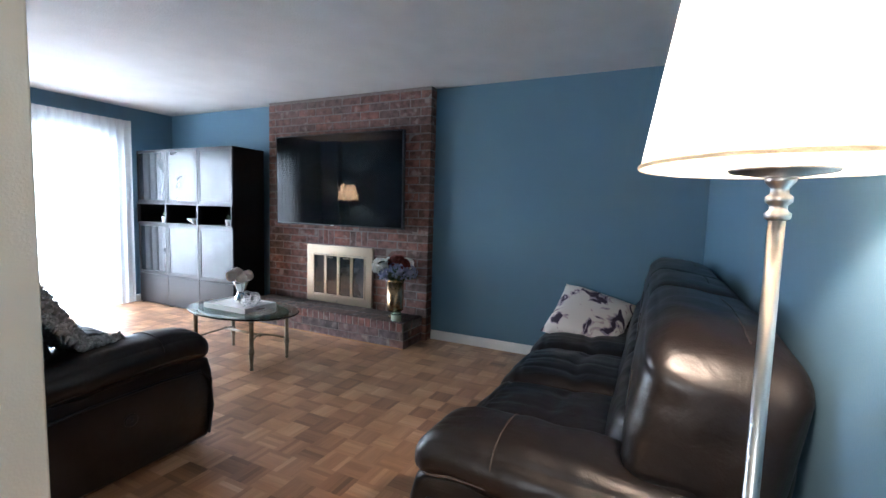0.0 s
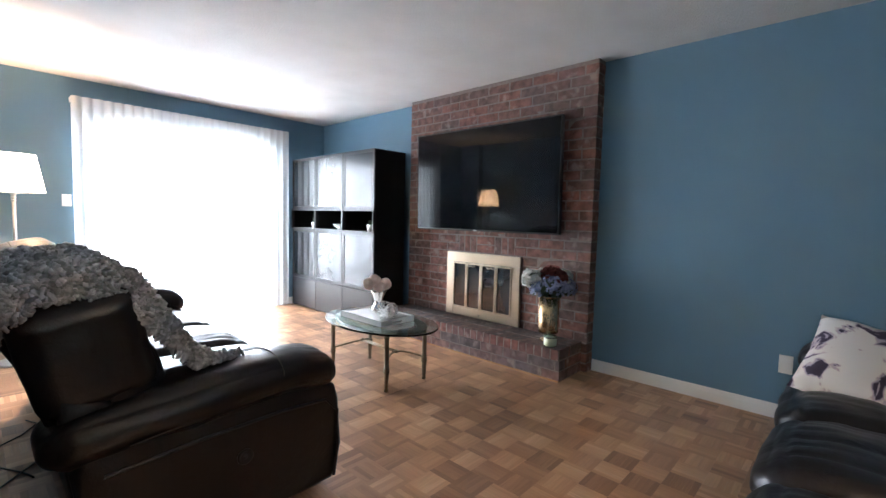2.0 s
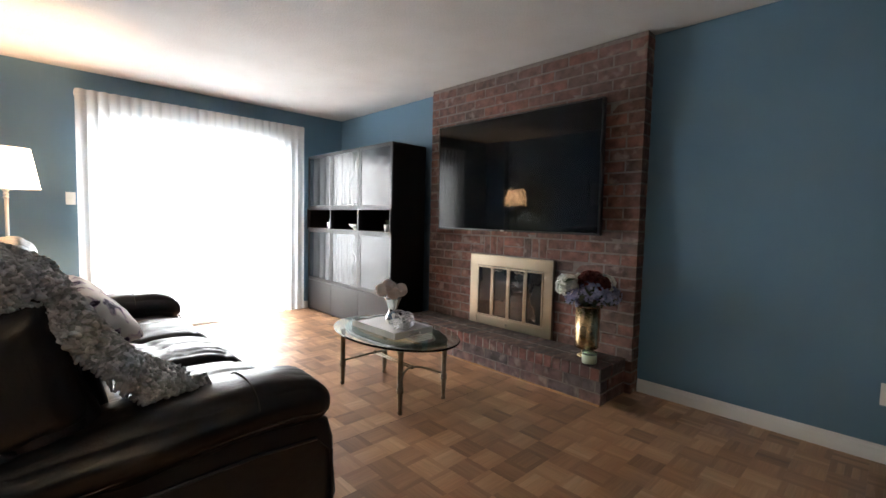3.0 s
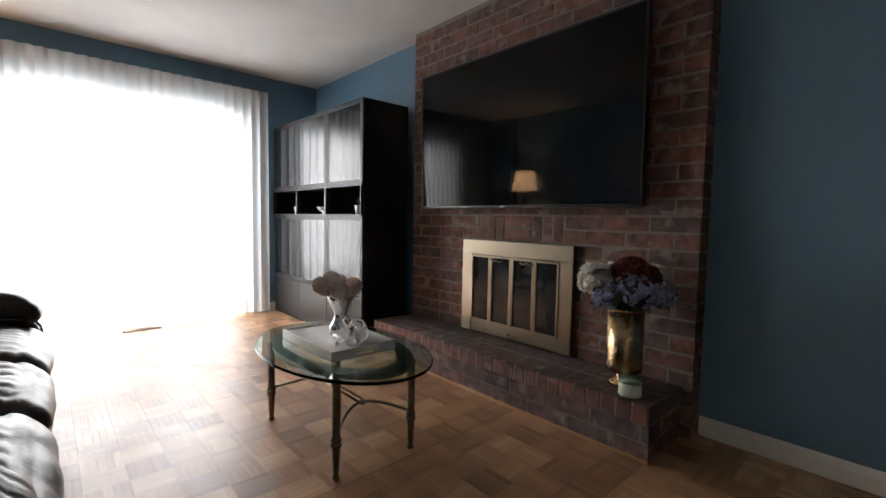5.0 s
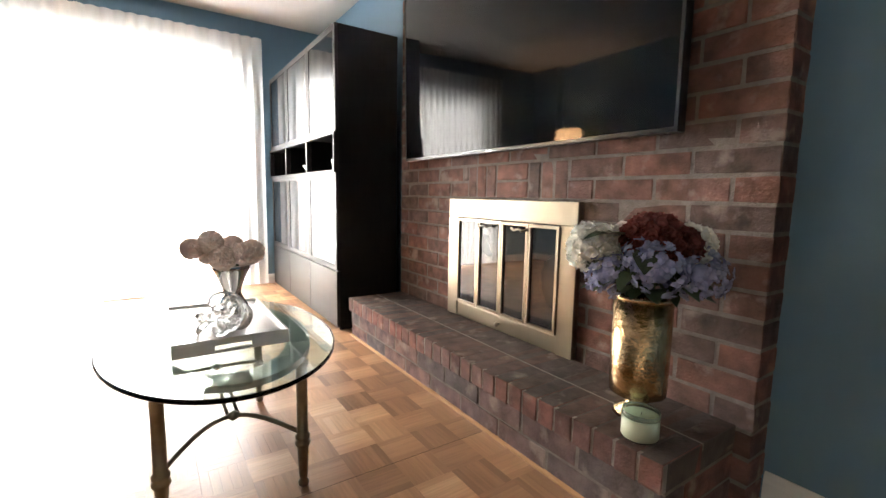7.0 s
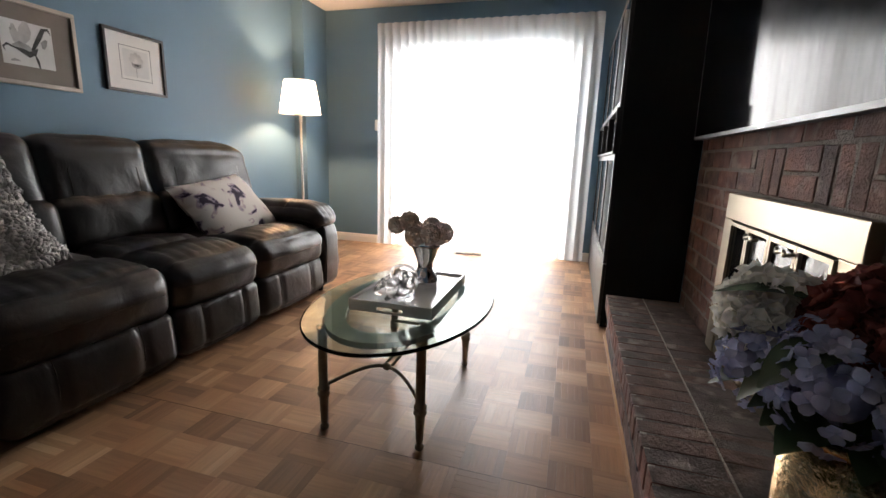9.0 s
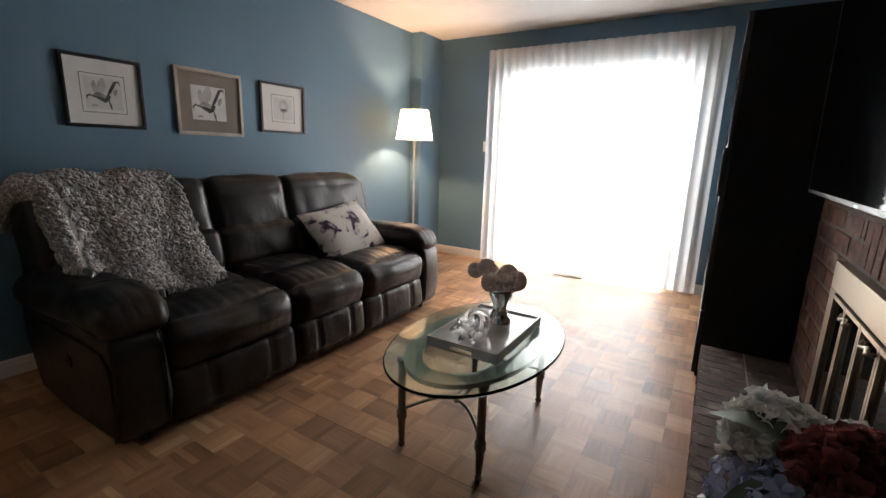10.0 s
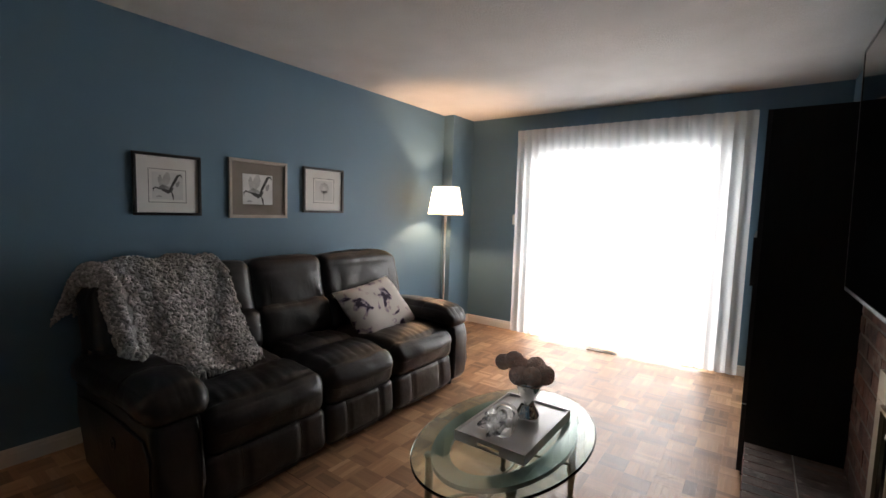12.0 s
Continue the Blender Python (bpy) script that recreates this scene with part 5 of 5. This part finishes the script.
def brick(parent, x0, x1, z0, z1, y, depth, ma=None):
    lx, lz = round(x1 - x0, 3), round(z1 - z0, 3)
    if lx < 0.025:
        return
    key = (lx, lz, depth, rb.randrange(3), ma.name if ma else "")
    if key not in CACHE:
        CACHE[key] = brick_mesh(lx, depth, lz, len(CACHE), ma)
    ob = new("brick", CACHE[key])
    ob.parent = parent
    ob.location = ((x0 + x1) / 2, y + rb.uniform(-0.0015, 0.0015), (z0 + z1) / 2)


COURSE, LONG, J = 0.0812, 0.236, 0.011
SOLD_X0, SOLD_X1 = -2.935, -2.274
Z_SOLD0 = 0.882
Z_BASE = Z_SOLD0 - 11 * COURSE
for c in range(-1, 31):
    z0, z1 = max(0.0, Z_BASE + c * COURSE + J / 2), min(H - 0.002, Z_BASE + (c + 1) * COURSE - J / 2)
    if z1 - z0 < 0.02:
        continue
    zc = (z0 + z1) / 2
    x = CH_X0 - (LONG / 2 if c % 2 else 0) - 0.02
    spans = []
    while x < CH_X1:
        spans.append((max(CH_X0, x + J / 2), min(CH_X1, x + LONG - J / 2)))
        x += LONG
    for a, b in spans:
        pieces = [(a, b)]
        if IZ0 < zc < IZ1:
            pieces = [(a, min(b, IX0 + 0.02)), (max(a, IX1 - 0.02), b)]
        elif c in (11, 12):
            pieces = [(a, min(b, SOLD_X0)), (max(a, SOLD_X1), b)]
        for p, q in pieces:
            brick(chimney, p, q, z0, z1, CH_Y, 0.108)
zs0, zs1 = Z_SOLD0 + J / 2, Z_SOLD0 + 2 * COURSE - J / 2
sw = 0.0745
for x0 in (SOLD_X0, SOLD_X1 - 3 * sw):
    for k in range(3):
        brick(chimney, x0 + k * sw + J / 2, x0 + (k + 1) * sw - J / 2, zs0, zs1, CH_Y, 0.1)
for k in (0, 1):
    brick(chimney, SOLD_X0 + 3 * sw + J / 2, SOLD_X1 - 3 * sw - J / 2, Z_SOLD0 + k * COURSE + J / 2, Z_SOLD0 + (k + 1) * COURSE - J / 2, CH_Y, 0.1)

for c in (0, 1):
    z0, z1 = c * 0.081 + 0.002, (c + 1) * 0.081 - J / 2
    x = HX0 - (LONG / 2 if c else 0)
    while x < HX1:
        brick(hearth, max(HX0, x + J / 2), min(HX1, x + LONG - J / 2), z0, z1, HY0 + 0.02, 0.09, BRICKG)
        x += LONG
capn = 29
capw = (HX1 - HX0) / capn
for k in range(capn):
    a, b = HX0 + k * capw + 0.0036, HX0 + (k + 1) * capw - 0.0036
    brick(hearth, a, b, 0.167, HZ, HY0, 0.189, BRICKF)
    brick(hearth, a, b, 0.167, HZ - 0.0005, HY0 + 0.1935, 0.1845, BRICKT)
SIDE = brick_mesh(0.1, 0.26, 0.07, 99)
for c in (0, 1):
    ob = new("brick", SIDE)
    ob.parent = hearth
    ob.location = (HX1 - 0.052, HY0 + 0.118, c * 0.081 + 0.038)

# shoe moulding along the hearth
LOAK = surface("light_oak_moulding", (0.36, 0.19, 0.085), (0.42, 0.24, 0.11), 12, 0.6, stretch=(1, 12, 12), spec=0.25)
setting("shoe_moulding", extrude_x([(HY0 + 0.021, 0), (HY0 + 0.009, 0), (HY0 + 0.009, 0.004), (HY0 + 0.013, 0.009), (HY0 + 0.021, 0.011)], HX0, HX1), LOAK, "thin light oak moulding along the hearth foot", "trim")

setting("floor_seam", boxes((-2.307, -2.305, 1.2, HY0, -0.004, -0.0003)), GROUT, "fine dark seam between two laid parquet fields", "floor")

# cords behind the sofa
CORD = surface("dark_cord", (0.02, 0.018, 0.016), (0.03, 0.027, 0.024), 30, 0.5)
for k, pts in enumerate((((-3.43, 1.2, 0.004), (-3.34, 1.24, 0.004), (-3.22, 1.17, 0.004), (-3.15, 1.09, 0.004), (-3.02, 1.05, 0.004), (-2.88, 1.08, 0.004), (-2.76, 1.15, 0.004), (-2.68, 1.18, 0.004)), ((-2.45, 1.0, 0.004), (-2.67, 1.07, 0.004), (-2.8, 1.17, 0.004), (-2.91, 1.26, 0.004), (-3.05, 1.3, 0.004)))):
    tagged(part("power_cord", tube(pts, 0.004, 6), CORD, None, "thin dark power cord lying on the parquet", True), category="cord", group="cords behind the sofa")

# ---- parquet ----


def tile_mesh(name, seed):
    """Five oak fingers side by side, with fine gaps."""
    r = random.Random(seed)
    bm = bmesh.new()
    uvl = bm.loops.layers.uv.new("UVMap")
    w = TILE / 5
    for k in range(5):
        y0 = -TILE / 2 + k * w
        h = -0.0006 + r.uniform(-0.0001, 0.0001)
        g, t_ = 0.0, 0.00018
        lo = [bm.verts.new(p) for p in ((-TILE / 2 + g, y0 + g, -0.005), (TILE / 2 - g, y0 + g, -0.005), (TILE / 2 - g, y0 + w - g, -0.005), (-TILE / 2 + g, y0 + w - g, -0.005))]
        hi = [bm.verts.new((v.co.x - math.copysign(t_, v.co.x), v.co.y + (t_ if i < 2 else -t_), h)) for i, v in enumerate(lo)]
        fs = [bm.faces.new((lo[i], lo[(i + 1) % 4], hi[(i + 1) % 4], hi[i])) for i in range(4)] + [bm.faces.new(hi)]
        for f in fs:
            for lp in f.loops:
                lp[uvl].uv = (lp.vert.co.x, lp.vert.co.y + 0.37 * seed)
    return mesh_of(name, bm, OAK)


tiles = [tile_mesh("parquet_square", s) for s in range(6)]
floor_ob = bpy.data.objects["floor"]
rt = random.Random(3)
rest_v, rest_f, rest_uv = [], [], []
count = 0
for i in range(int((W - TILE_X) / TILE) - 1, int((E - TILE_X) / TILE) + 1):
    for j in range(int((BACK - TILE_Y) / TILE) - 1, int((N - TILE_Y) / TILE) + 1):
        x, y = TILE_X + (i + 0.5) * TILE, TILE_Y + (j + 0.5) * TILE
        if y < S - 0.1 and x < JAMB - 0.25:
            continue
        turn = ((i + j) % 2) * 90 + rt.choice((0, 180))
        me = tiles[rt.randrange(6)]
        if -3.45 < x < -0.55 and 2.35 < y < HY0 and count < 300:
            ob = new("parquet_square", me)
            ob.parent = floor_ob
            ob.matrix_basis = pose(x, y, 0, 0, 0, turn)
            count += 1
        else:
            m = pose(x, y, 0, 0, 0, turn)
            base = len(rest_v)
            rest_v += [m @ v.co for v in me.vertices]
            rest_f += [[base + k for k in p.vertices] for p in me.polygons]
            rest_uv += [c for d in me.uv_layers[0].data for c in d.uv]
me = bpy.data.meshes.new("parquet_rest")
me.from_pydata(rest_v, [], rest_f)
me.uv_layers.new(name="UVMap").data.foreach_set("uv", rest_uv)
me.materials.append(OAK)
tagged(new("parquet_rest", me), kind="stuff").parent = floor_ob
